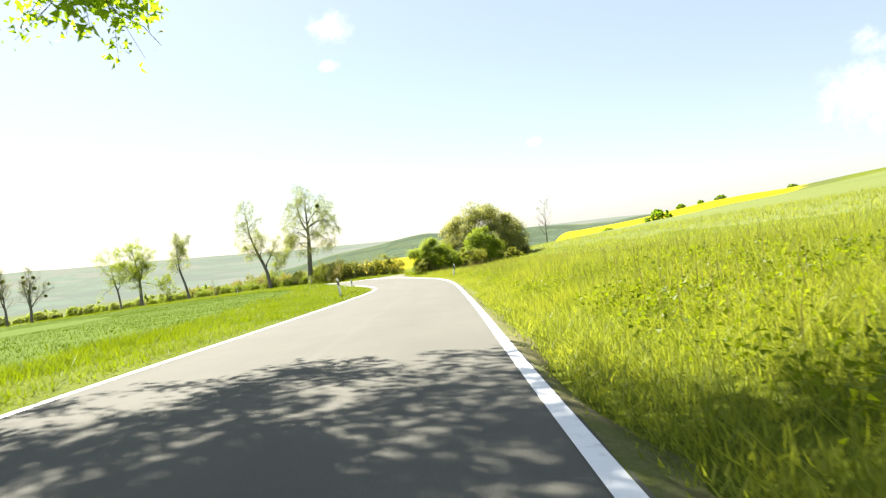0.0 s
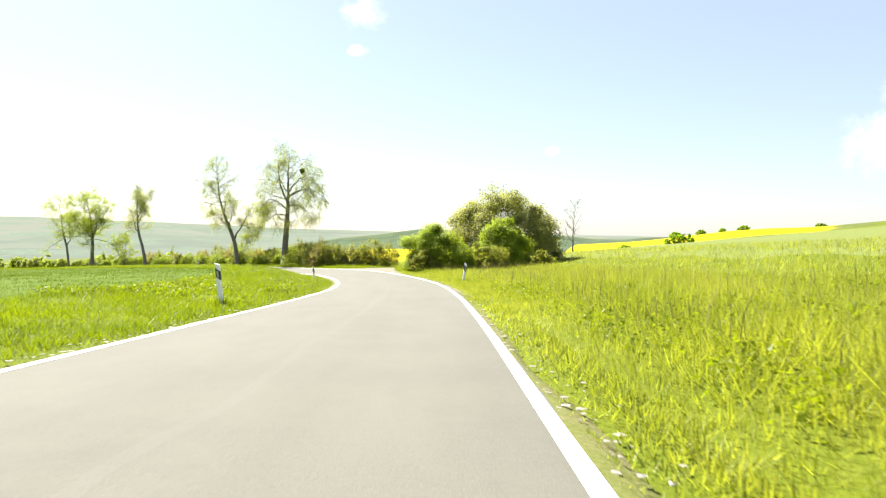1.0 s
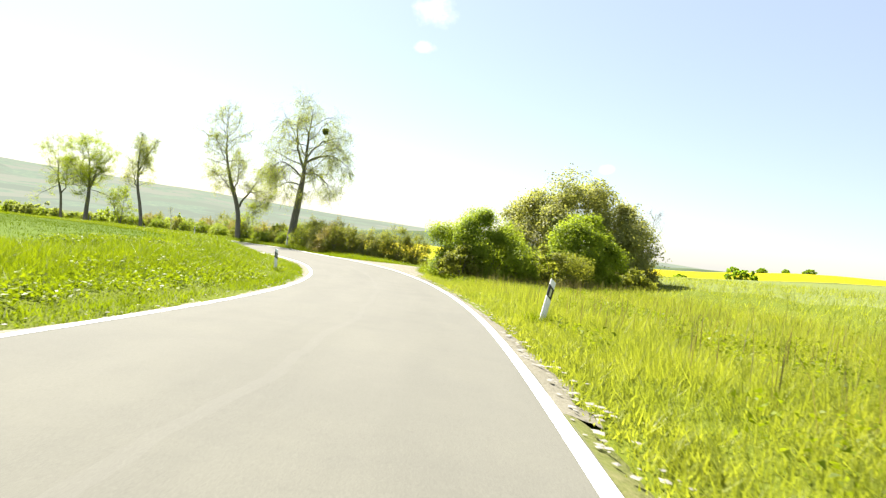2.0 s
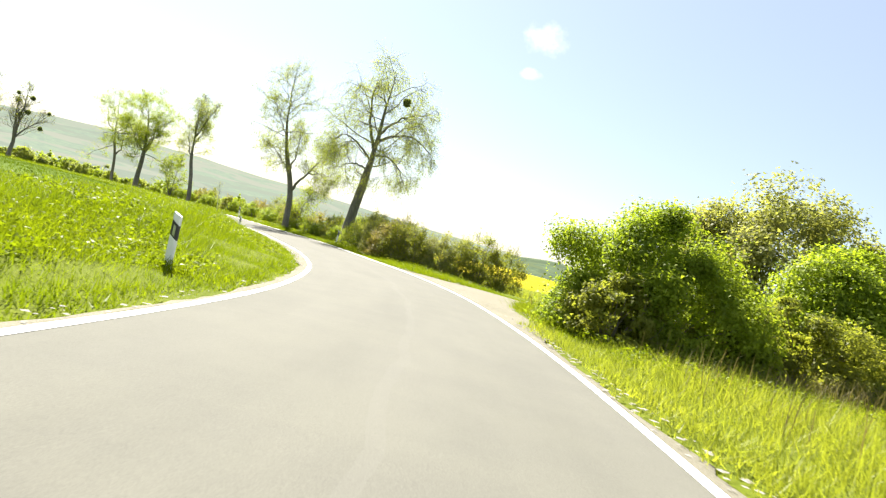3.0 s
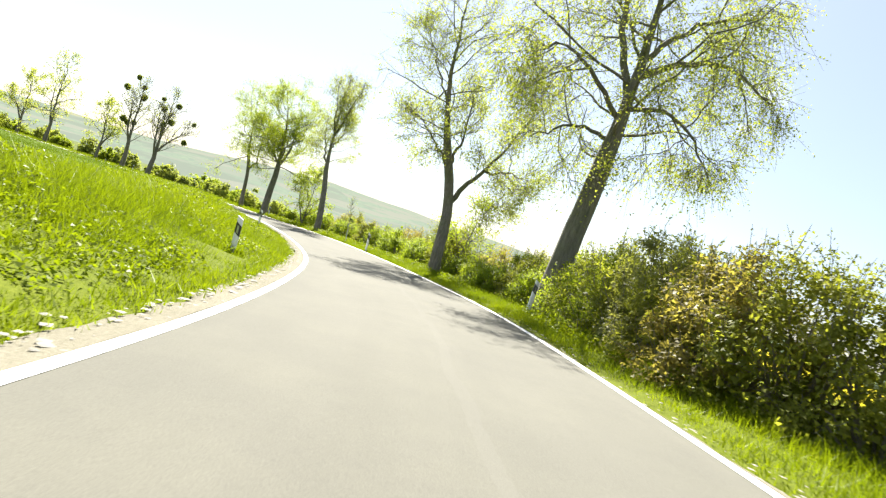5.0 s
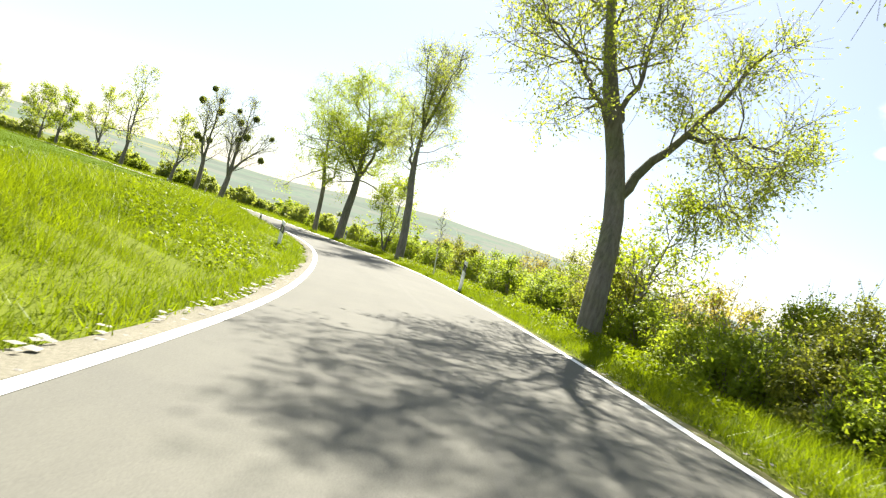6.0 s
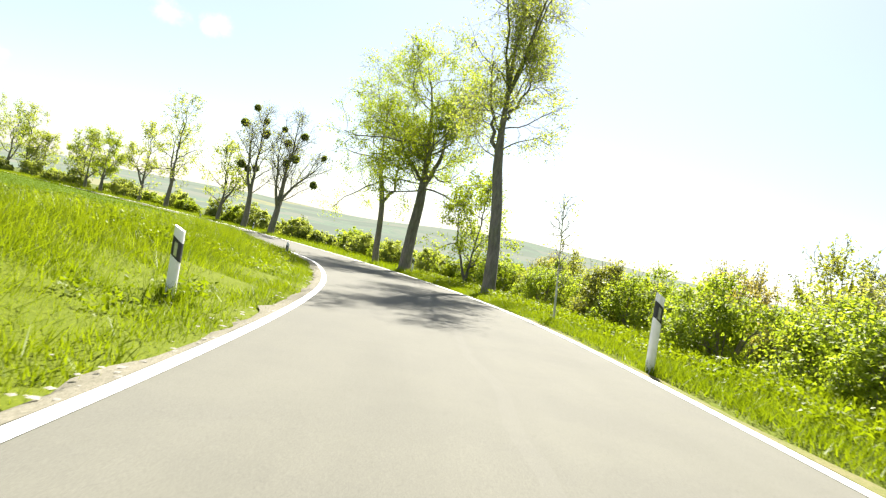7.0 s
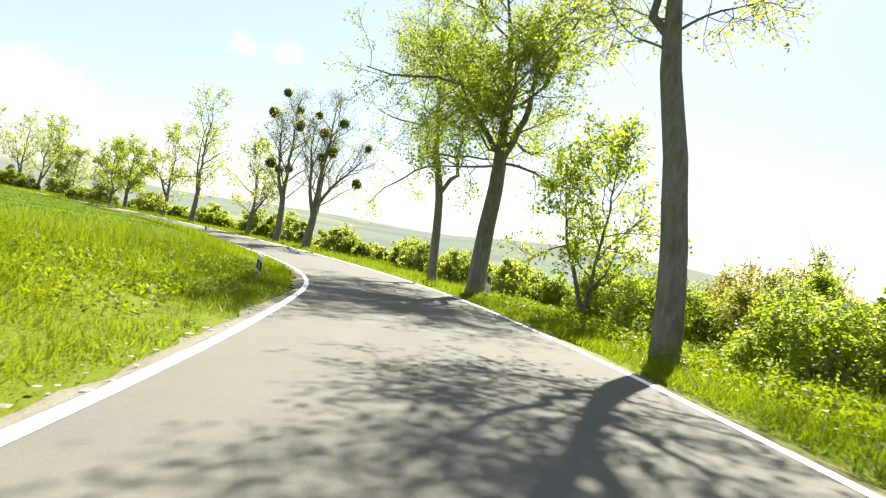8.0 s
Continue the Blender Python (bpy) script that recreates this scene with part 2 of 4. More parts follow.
M_TWIG = bark_mat("twig", (0.12, 0.10, 0.075), (0.24, 0.205, 0.155), 9.0)
M_LEAF_FRESH = leaf_mat("fresh leaf", (0.15, 0.20, 0.018), (0.30, 0.36, 0.045), 0.6)
M_LEAF_YELLOW = leaf_mat("budding leaf", (0.19, 0.225, 0.055), (0.32, 0.36, 0.11), 0.58)
M_LEAF_DEEP = leaf_mat("maple leaf", (0.12, 0.21, 0.012), (0.25, 0.36, 0.028), 0.66)
M_LEAF_OLIVE = leaf_mat("olive leaf", (0.15, 0.17, 0.035), (0.26, 0.275, 0.06), 0.6)
M_LEAF_BROWN = leaf_mat("thorn leaf", (0.18, 0.155, 0.065), (0.3, 0.26, 0.10), 0.6)
M_LEAF_PALE = leaf_mat("willow leaf", (0.18, 0.19, 0.075), (0.29, 0.30, 0.13), 0.56)
M_LEAF_BUSH = leaf_mat("bush leaf", (0.15, 0.205, 0.02), (0.275, 0.34, 0.042), 0.6)
M_MISTLETOE = leaf_mat("mistletoe", (0.10, 0.125, 0.045), (0.2, 0.23, 0.08), 0.45)
M_WHITE = plain_mat("white plastic", (0.74, 0.74, 0.73), (0.82, 0.82, 0.81), 3.0, 0.45)
M_BLACK = plain_mat("black plastic", (0.015, 0.015, 0.016), (0.03, 0.03, 0.032), 5.0, 0.5)
M_REFLECT = plain_mat("reflector", (0.45, 0.46, 0.48), (0.62, 0.63, 0.66), 60.0, 0.15, 0.6)
# both hill materials glow faintly in the haze's colour
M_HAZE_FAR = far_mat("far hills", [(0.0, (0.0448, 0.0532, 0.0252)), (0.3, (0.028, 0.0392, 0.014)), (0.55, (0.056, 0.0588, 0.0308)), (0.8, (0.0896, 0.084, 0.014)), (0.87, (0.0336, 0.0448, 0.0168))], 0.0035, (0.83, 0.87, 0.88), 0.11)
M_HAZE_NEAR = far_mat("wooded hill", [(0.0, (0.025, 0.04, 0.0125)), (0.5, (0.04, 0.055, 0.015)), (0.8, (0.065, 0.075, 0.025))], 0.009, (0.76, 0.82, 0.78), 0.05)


# ---- mesh helpers ----
class Geo:
    """Collects vertices and faces of one mesh."""

    def __init__(self):
        self.v, self.f, self.n = [], [], 0

    def add(self, verts, faces):
        verts = np.asarray(verts, float)
        self.v.append(verts)
        faces = np.asarray(faces, int) + self.n
        self.f.append(faces)
        self.n += len(verts)

    def mesh(self, name, mats, smooth=False, uv=None, face_mats=None):
        me = bpy.data.meshes.new(name)
        v = np.concatenate(self.v) if self.v else np.zeros((0, 3))
        sizes = [np.full(len(f), f.shape[1]) for f in self.f]
        loops = np.concatenate([f.ravel() for f in self.f])
        tot = np.concatenate(sizes)
        me.vertices.add(len(v))
        me.vertices.foreach_set("co", v.ravel())
        me.loops.add(len(loops))
        me.loops.foreach_set("vertex_index", loops)
        me.polygons.add(len(tot))
        me.polygons.foreach_set("loop_start", np.concatenate([[0], np.cumsum(tot)[:-1]]))
        if face_mats is not None:
            me.polygons.foreach_set("material_index", np.asarray(face_mats, int))
        me.polygons.foreach_set("use_smooth", np.full(len(tot), smooth))
        if uv is not None:
            lay = me.uv_layers.new(name="UVMap")
            lay.data.foreach_set("uv", np.asarray(uv)[loops].ravel())
        me.update(calc_edges=True)
        me.validate()
        for m in mats if isinstance(mats, (list, tuple)) else [mats]:
            me.materials.append(m)
        return me


def part(name, geo, material, parent, label="", smooth=False, kind=""):
    ob = new(name, geo.mesh(name, material, smooth))
    ob.parent = parent
    return tagged(ob, label, kind=kind)


def smooth01(x):
    x = np.clip(x, 0.0, 1.0)
    return x * x * (3 - 2 * x)


def unit(v):
    return v / np.maximum(np.linalg.norm(v, axis=-1, keepdims=True), 1e-9)


def tube(geo, pts, rad, sides):
    """A tapered limb along pts."""
    pts, rad = np.asarray(pts, float), np.asarray(rad, float)
    t = unit(np.gradient(pts, axis=0))
    ref = np.array([0.31, 0.87, 0.38])
    a = unit(np.cross(t, ref))
    b = np.cross(t, a)
    ang = np.arange(sides) * 2 * math.pi / sides
    ring = a[:, None] * np.cos(ang)[None, :, None] + b[:, None] * np.sin(ang)[None, :, None]
    v = (pts[:, None] + ring * rad[:, None, None]).reshape(-1, 3)
    i = np.arange(len(pts) - 1)[:, None] * sides + np.arange(sides)[None]
    j = np.arange(len(pts) - 1)[:, None] * sides + (np.arange(sides)[None] + 1) % sides
    geo.add(v, np.stack([i, j, j + sides, i + sides], -1).reshape(-1, 4))


def leaves(geo, centres, size, rng, up=0.35, aspect=1.5, plain=False, face=None):
    """One folded diamond leaf at each centre; plain: a flat three-cornered one; face: the ways that the leaves turn to."""
    n = len(centres)
    if n == 0:
        return
    nrm = unit(rng.normal(size=(n, 3)) + np.array([0, 0, up]) + (0 if face is None else face))
    a = unit(np.cross(nrm, rng.normal(size=(n, 3))))
    b = np.cross(nrm, a)
    s = (size * rng.uniform(0.6, 1.3, n))[:, None]
    if plain:
        v = np.stack([centres - a * s * 0.45 * aspect - b * s * 0.48, centres + a * s * 0.5 * aspect, centres - a * s * 0.3 * aspect + b * s * 0.5], 1).reshape(-1, 3)
        geo.add(v, np.arange(3 * n).reshape(-1, 3))
        return
    v = np.stack([centres - a * s * 0.5 * aspect, centres + b * s * 0.42 - nrm * s * 0.10,
                  centres + a * s * 0.5 * aspect, centres - b * s * 0.42 - nrm * s * 0.10], 1).reshape(-1, 3)
    geo.add(v, np.arange(4 * n).reshape(-1, 4))


# ---- the road's middle line ----
MIDDLE = [(-0.40, -34.83, 1.22), (-0.87, -24.65, 0.94), (-1.26, -14.73, 0.64), (-1.58, -5.09, 0.31), (-1.82, 4.27, -0.04), (-1.91, 13.34, -0.48),
          (-2.05, 22.23, -0.92), (-2.28, 30.98, -1.32), (-2.67, 39.59, -1.73), (-3.38, 48.03, -2.13), (-4.58, 56.29, -2.50), (-6.39, 64.37, -2.80),
          (-9.08, 72.20, -3.03), (-12.88, 79.85, -3.32), (-17.43, 87.42, -3.66), (-22.78, 94.81, -3.94), (-28.90, 101.76, -4.31), (-35.87, 108.27, -4.62),
          (-43.41, 114.27, -4.92), (-51.49, 119.40, -5.27), (-59.82, 123.79, -5.65), (-68.52, 126.89, -5.96), (-77.49, 128.61, -6.18), (-86.59, 128.89, -6.34),
          (-95.65, 127.81, -6.45), (-104.49, 125.42, -6.54), (-112.96, 121.83, -6.63), (-120.95, 117.11, -6.73), (-128.37, 111.31, -6.85), (-135.20, 104.45, -7.00),
          (-141.40, 96.55, -7.17), (-146.99, 87.61, -7.37)]
HALF, LINE_AT = 2.45, 2.36      # half the tarmac's width; the edge lines' middle


def spline(ctrl, step):
    c = np.array(ctrl)
    c = np.vstack([2 * c[0] - c[1], c, 2 * c[-1] - c[-2]])
    out = []
    for i in range(1, len(c) - 2):
        u = np.arange(0, 1, step / np.linalg.norm(c[i + 1] - c[i]))[:, None]
        out.append(0.5 * (2 * c[i] + (c[i + 1] - c[i - 1]) * u + (2 * c[i - 1] - 5 * c[i] + 4 * c[i + 1] - c[i + 2]) * u ** 2
                          + (3 * c[i] - c[i - 1] - 3 * c[i + 1] + c[i + 2]) * u ** 3))
    p = np.vstack(out + [c[-2:-1]])
    for _ in range(6):
        p[1:-1] = (p[:-2] + 2 * p[1:-1] + p[2:]) / 4
    return p


RP = spline(MIDDLE, 0.75)
RT = unit(np.gradient(RP[:, :2], axis=0))
RN = np.stack([RT[:, 1], -RT[:, 0]], 1)             # to the right
RS = np.concatenate([[0], np.cumsum(np.linalg.norm(np.diff(RP[:, :2], axis=0), axis=1))])
RS -= RS[np.argmin(np.abs(RP[:, 1]) + np.abs(RP[:, 0] + 1.8))]


def bank_at(s):
    """The tarmac's cross fall: metres up for each metre to the right."""
    return np.interp(s, [-10, 20, 50, 80, 110, 140, 170, 200], [-0.028, -0.019, 0.029, 0.055, 0.062, 0.033, 0.043, 0.04])


def on_road(s, l, dz=0.0):
    """The place l metres right of the middle at s metres along."""
    s, l = np.asarray(s, float), np.asarray(l, float)
    out = [np.interp(s, RS, RP[:, k]) for k in range(3)]
    n = [np.interp(s, RS, RN[:, k]) for k in range(2)]
    return np.stack([out[0] + n[0] * l, out[1] + n[1] * l, out[2] + bank_at(s) * np.clip(l, -5, 5) - 0.01 * np.abs(np.clip(l, -3, 3)) + dz], -1)


def along(x, y):
    """s, l of places, the road's height there, and a smooth mean of the road's heights round about."""
    x, y = np.asarray(x, float).ravel(), np.asarray(y, float).ravel()
    S, L, Z, W = (np.zeros(len(x)) for _ in range(4))
    coarse = RP[::5]
    for a in range(0, len(x), 4000):
        q = np.stack([x[a:a + 4000], y[a:a + 4000]], 1)
        dc = ((q[:, None] - coarse[None, :, :2]) ** 2).sum(-1)
        near = np.clip(dc.argmin(1)[:, None] * 5 + np.arange(-6, 7), 0, len(RP) - 1)
        i = near[np.arange(len(q)), ((q[:, None] - RP[near, :2]) ** 2).sum(-1).argmin(1)]
        o = q - RP[i, :2]
        S[a:a + 4000] = RS[i] + (o * RT[i]).sum(1)
        L[a:a + 4000] = (o * RN[i]).sum(1)
        Z[a:a + 4000] = RP[i, 2]
        w = 1.0 / (dc + 9.0) ** 1.6
        W[a:a + 4000] = (w * coarse[None, :, 2]).sum(1) / w.sum(1)
    return S, L, Z, W


def bank_width(s):
    """From the road's middle to the wheat field on the inside of the bend."""
    return np.interp(s, [0, 10, 20, 40, 50, 65, 75, 93, 125, 136, 146, 156, 165, 235], [5.2, 5.4, 6.3, 9.5, 9.5, 8.5, 9.0, 9.0, 9.5, 9.2, 8.5, 7.0, 5.0, 4.8]) + 0.25 * np.sin(np.asarray(s) * 0.7)


def fields(x, y):
    """Which crop grows where: 0 meadow, 1 young wheat, 2 pale field, 3 rape, 4 valley."""
    S, L, _, _ = along(x, y)
    x, y = np.asarray(x, float).ravel(), np.asarray(y, float).ravel()
    k = np.zeros(len(x), int)
    d = np.hypot(x, y - 40)
    az = np.degrees(np.arctan2(-x, y - 40))
    k[(L < -bank_width(S)) & (x > -150) & (S < 235)] = 1
    k[(L > 22) & (S < 104)] = 2
    k[(L > 10) & (S > 112)] = 4
    k[(d > 560)] = 4
    k[(d > 330) & (d < 520) & (az < -9) & (az > -31)] = 3
    k[((x + 15) / 26) ** 2 + ((y - 205) / 24) ** 2 < 1] = 3
    return k


def ground(x, y):
    """The height of the land."""
    shape = np.shape(x)
    S, L, Z, W = along(x, y)
    x, y = np.asarray(x, float).ravel(), np.asarray(y, float).ravel()
    near = Z + bank_at(S) * np.clip(L, -5, 5) - 0.03
    # inside of the bend: a low bank, then the wheat field
    inside = W + 0.40 * smooth01((-L - 3.2) / 3.0) * (0.35 + 0.65 * smooth01((S - 40) / 30)) * (1 - 0.6 * smooth01((-L - 9) / 30))
    # outside: the meadow rises to the right, and past the hedge it falls to the valley
    plane = -0.885 + 0.072 * np.clip(x, -60, 330) - 0.0245 * np.clip(y, -200, 420)
    hill = smooth01((L - 3.5) / 24) * (1 - smooth01((S - 88) / 26))
    outside = W * (1 - hill) + plane * hill + 0.30 * smooth01((L - 3.0) / 3.5) * (1 - smooth01((S - 12) / 45)) + 0.06 * smooth01((L - 3) / 3)
    outside -= 0.11 * np.maximum(0, L - 8) * smooth01((S - 106) / 20) * (L < 400)
    side = np.where(L < 0, inside, np.maximum(outside, -46))
    k = smooth01((np.abs(L) - 2.7) / 4.2)
    z = near * (1 - k) + side * k
    # under the tarmac the sheet dips out of sight
    z = z - 0.22 * (1 - smooth01((np.abs(L) - 2.2) / 0.9))
    z = z - 0.16 * (L > 0) * smooth01((HALF + 0.35 + layby(S) - L) / 0.5) * smooth01(layby(S) / 0.4)
    d = np.hypot(x, y - 40)
    az = np.degrees(np.arctan2(-x, y - 40))
    # the valley ahead and to the left, and beyond the hill on the right
    R = np.hypot(x + 45, y - 75)
    to_valley = smooth01((((x + 45) * -0.77 + (y - 75) * 0.64) / np.maximum(R, 1) + 0.15) / 0.4)
    z = z * (1 - smooth01((R - 260) / 300) * to_valley) - 40 * smooth01((R - 130) / 420) * to_valley
    z = z - 12 * smooth01((R - 430) / 300) * (1 - to_valley)
    # the meadow climbs to the rape field on the hill's brow
    rim = [5, 10.9, 15, 17.5, 20, 23.6, 26.5, 30, 34, 50]
    foot = np.interp(-az, rim, [-1.7, -1.6, -1.4, -1.2, -0.85, -0.4, -0.1, 0.15, 0.6, 1.9])
    brow = np.interp(-az, rim, [-1.2, -1.1, -0.85, -0.6, -0.2, 0.25, 0.45, 0.55, 0.95, 2.3])
    zf, zb = -0.2 + 335 * np.tan(np.radians(foot)), -0.2 + 460 * np.tan(np.radians(brow))
    up = zf + (zb - zf) * smooth01((d - 335) / 130)
    k = smooth01((d - 130) / 200) * smooth01((-7 - az) / 4) * smooth01((az + 120) / 50) * (1 - smooth01((d - 540) / 160))
    z = z * (1 - k) + up * k
    e = ((x + 15) / 26) ** 2 + ((y - 205) / 24) ** 2
    k = smooth01((1.7 - e) / 0.6)
    z = z * (1 - k) + (-6.0 + 0.05 * (y - 205)) * k
    z = z + 0.05 * np.sin(x * 0.9 + 1.3 * np.sin(y * 0.37)) * np.sin(y * 0.8) * smooth01((np.abs(L) - 3.4) / 2)
    return z.reshape(shape)


def gz(x, y):
    return float(ground(np.array([x]), np.array([y]))[0])


# ---- ground, road, verges ----
def build_ground():
    n = 320
    u = np.linspace(-1, 1, n)
    b = 5.6
    ax = 4600 * np.sinh(b * u) / math.sinh(b)
    gx, gy = np.meshgrid(ax - 45, ax + 72)
    z = ground(gx, gy)
    v = np.stack([gx, gy, z], -1).reshape(-1, 3)
    i = (np.arange(n - 1)[:, None] * n + np.arange(n - 1)[None]).ravel()
    f = np.stack([i, i + 1, i + n + 1, i + n], 1)
    g = Geo()
    g.add(v, f)
    mid = v[f].mean(1)
    ob = new("ground", g.mesh("ground", [M_GRASS, M_CROP, M_PALE, M_RAPE, M_VALLEY], True, None, fields(mid[:, 0], mid[:, 1])))
    tagged(ob, "rolling spring meadow with wheat and yellow rape fields", "ground", kind="structure")


def ribbon(name, s0, s1, inner, outer, dz, material, label, category, cols=2, step=0.5, kind="structure", drop=0.0, rough=0.0, seed=0):
    """A strip along the road from l = inner(s) to outer(s)."""
    rng = np.random.default_rng(seed)
    s = np.arange(s0, s1, step)
    a = np.broadcast_to(inner(s), s.shape)
    b = np.broadcast_to(outer(s), s.shape)
    rows, uvs = [], []
    for c in range(cols + 1):
        k = c / cols
        l = a + (b - a) * k
        if rough and c == cols:
            l = l + np.sign(b - a) * rng.normal(0, rough, len(s))
        p = on_road(s, l, dz - drop * k ** 1.5)
        if rough:
            p[:, 2] += rng.normal(0, 0.006, len(s)) * (c > 0)
        rows.append(p)
        uvs.append(np.stack([l, s], -1))
    v, uv = np.concatenate(rows), np.concatenate(uvs)
    m = len(s)
    i = (np.arange(cols)[:, None] * m + np.arange(m - 1)[None]).ravel()
    f = np.stack([i, i + m, i + m + 1, i + 1], 1) if np.mean(b) > np.mean(a) else np.stack([i, i + 1, i + m + 1, i + m], 1)
    g = Geo()
    g.add(v, f)
    ob = new(name, g.mesh(name, material, True, uv))
    return tagged(ob, label, category, kind=kind)


def const(v):
    return lambda s: np.full(np.shape(s), float(v))


def layby(s):
    """The gravel field entrance widens the verge."""
    return 1.4 * smooth01((s - 63) / 9) * (1 - smooth01((s - 82) / 7)) + 4.2 * np.exp(-((s - 78.2) / 3.0) ** 2)


build_ground()
ribbon("road", -34, 249, const(-HALF), const(HALF), 0.0, M_ASPHALT, "sun-bleached grey asphalt country road with a middle seam", "road", cols=8)
ribbon("edge_line", -34, 249, const(LINE_AT - 0.063), const(LINE_AT + 0.063), 0.005, M_LINE, "worn white edge line painted on the road", "road marking", cols=1)
ribbon("edge_line", -34, 249, const(-LINE_AT - 0.063), const(-LINE_AT + 0.063), 0.005, M_LINE, "worn white edge line painted on the road", "road marking", cols=1)
ribbon("verge", -34, 42.0, lambda s: HALF - 0.02 + 0.02 * np.sin(s * 2.3) * np.sin(s * 0.71), lambda s: HALF + 0.30 + 0.25 * smooth01((s - 95) / 20) + layby(s) + 0.12 * np.sin(s * 0.9) * np.sin(s * 0.31), 0.004, M_DIRT, "sandy verge of soil and gravel beside the road", "verge", cols=5, drop=0.13, rough=0.06, seed=3)
ribbon("verge", 90, 249, lambda s: HALF - 0.02 + 0.02 * np.sin(s * 2.3) * np.sin(s * 0.71), lambda s: HALF + 0.30 + 0.25 * smooth01((s - 95) / 20) + layby(s) + 0.12 * np.sin(s * 0.9) * np.sin(s * 0.31), 0.004, M_DIRT, "sandy verge of soil and gravel beside the road", "verge", cols=5, drop=0.13, rough=0.06, seed=8)
ribbon("verge", -34, 249, lambda s: -HALF + 0.02 + 0.02 * np.sin(s * 2.1) * np.sin(s * 0.67), lambda s: -np.interp(s, [0, 40, 70, 80, 100, 108, 118, 250], [2.52, 2.62, 2.68, 2.8, 2.9, 2.76, 2.66, 2.64]) + 0.06 * np.sin(s * 0.8) * np.sin(s * 0.27), 0.004, M_GRAVEL, "sandy verge of soil and broken gravel beside the road", "verge", cols=4, drop=0.05, rough=0.06, seed=4)
ribbon("verge", 41.5, 64.5, lambda s: HALF - 0.02 + 0.02 * np.sin(s * 2.3) * np.sin(s * 0.71), lambda s: HALF + 0.32 + 0.08 * np.sin(s * 1.9) * np.sin(s * 0.6), 0.005, M_GRAVEL, "pale broken gravel verge beside the road", "verge", cols=4, drop=0.10, rough=0.07, seed=6)
ribbon("field_entrance", 63.5, 91, lambda s: HALF - 0.02 + 0.02 * np.sin(s * 2.3) * np.sin(s * 0.71), lambda s: HALF + 0.30 + layby(s) + 0.10 * np.sin(s * 1.3), 0.007, M_GRAVEL, "pale gravel field entrance beside the road", "lay-by", cols=6, drop=0.13, rough=0.06, seed=5)


# ---- far hills ----
def hills(name, label, material, r0, r1, az0, az1, top, base, seed, n=260, m=14):
    """Rising land far off: from the height base at r0 up to a skyline top(az), degrees above the eye, at r1."""
    az = np.linspace(az0, az1, n)
    g = Geo()
    rows = []
    for k in range(m):
        q = k / (m - 1)
        r = r0 + (r1 - r0) * q
        crest = r1 * np.tan(np.radians(top(az)))
        z = base + (crest - base) * (smooth01(q) * 0.6 + 0.4 * q)
        wob = np.array([noise.fractal(Vector((a * 0.09 + seed, q * 3.0, seed)), 1.0, 2.1, 5) for a in az])
        z = z + wob * (crest - base) * 0.16 * (q * (1.3 - q)) + wob * r1 * 0.0012 * q
        a = np.radians(az)
        rows.append(np.stack([-45 - np.sin(a) * r, 75 + np.cos(a) * r, z - 3], -1))
    v = np.concatenate(rows)
    i = (np.arange(m - 1)[:, None] * n + np.arange(n - 1)[None]).ravel()
    g.add(v, np.stack([i, i + n, i + n + 1, i + 1], 1))
    ob = new(name, g.mesh(name, material, True))
    tagged(ob, label, "hills", kind="structure")


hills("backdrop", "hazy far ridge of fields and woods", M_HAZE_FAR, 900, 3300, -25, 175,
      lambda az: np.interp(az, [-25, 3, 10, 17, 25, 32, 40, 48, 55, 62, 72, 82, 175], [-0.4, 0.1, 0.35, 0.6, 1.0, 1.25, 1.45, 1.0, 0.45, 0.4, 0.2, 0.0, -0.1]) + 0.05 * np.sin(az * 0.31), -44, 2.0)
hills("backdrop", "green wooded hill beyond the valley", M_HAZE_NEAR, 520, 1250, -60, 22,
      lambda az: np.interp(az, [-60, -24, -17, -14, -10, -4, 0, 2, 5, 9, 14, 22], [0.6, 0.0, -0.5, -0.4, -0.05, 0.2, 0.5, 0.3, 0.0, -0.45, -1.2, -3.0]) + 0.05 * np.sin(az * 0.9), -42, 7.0)


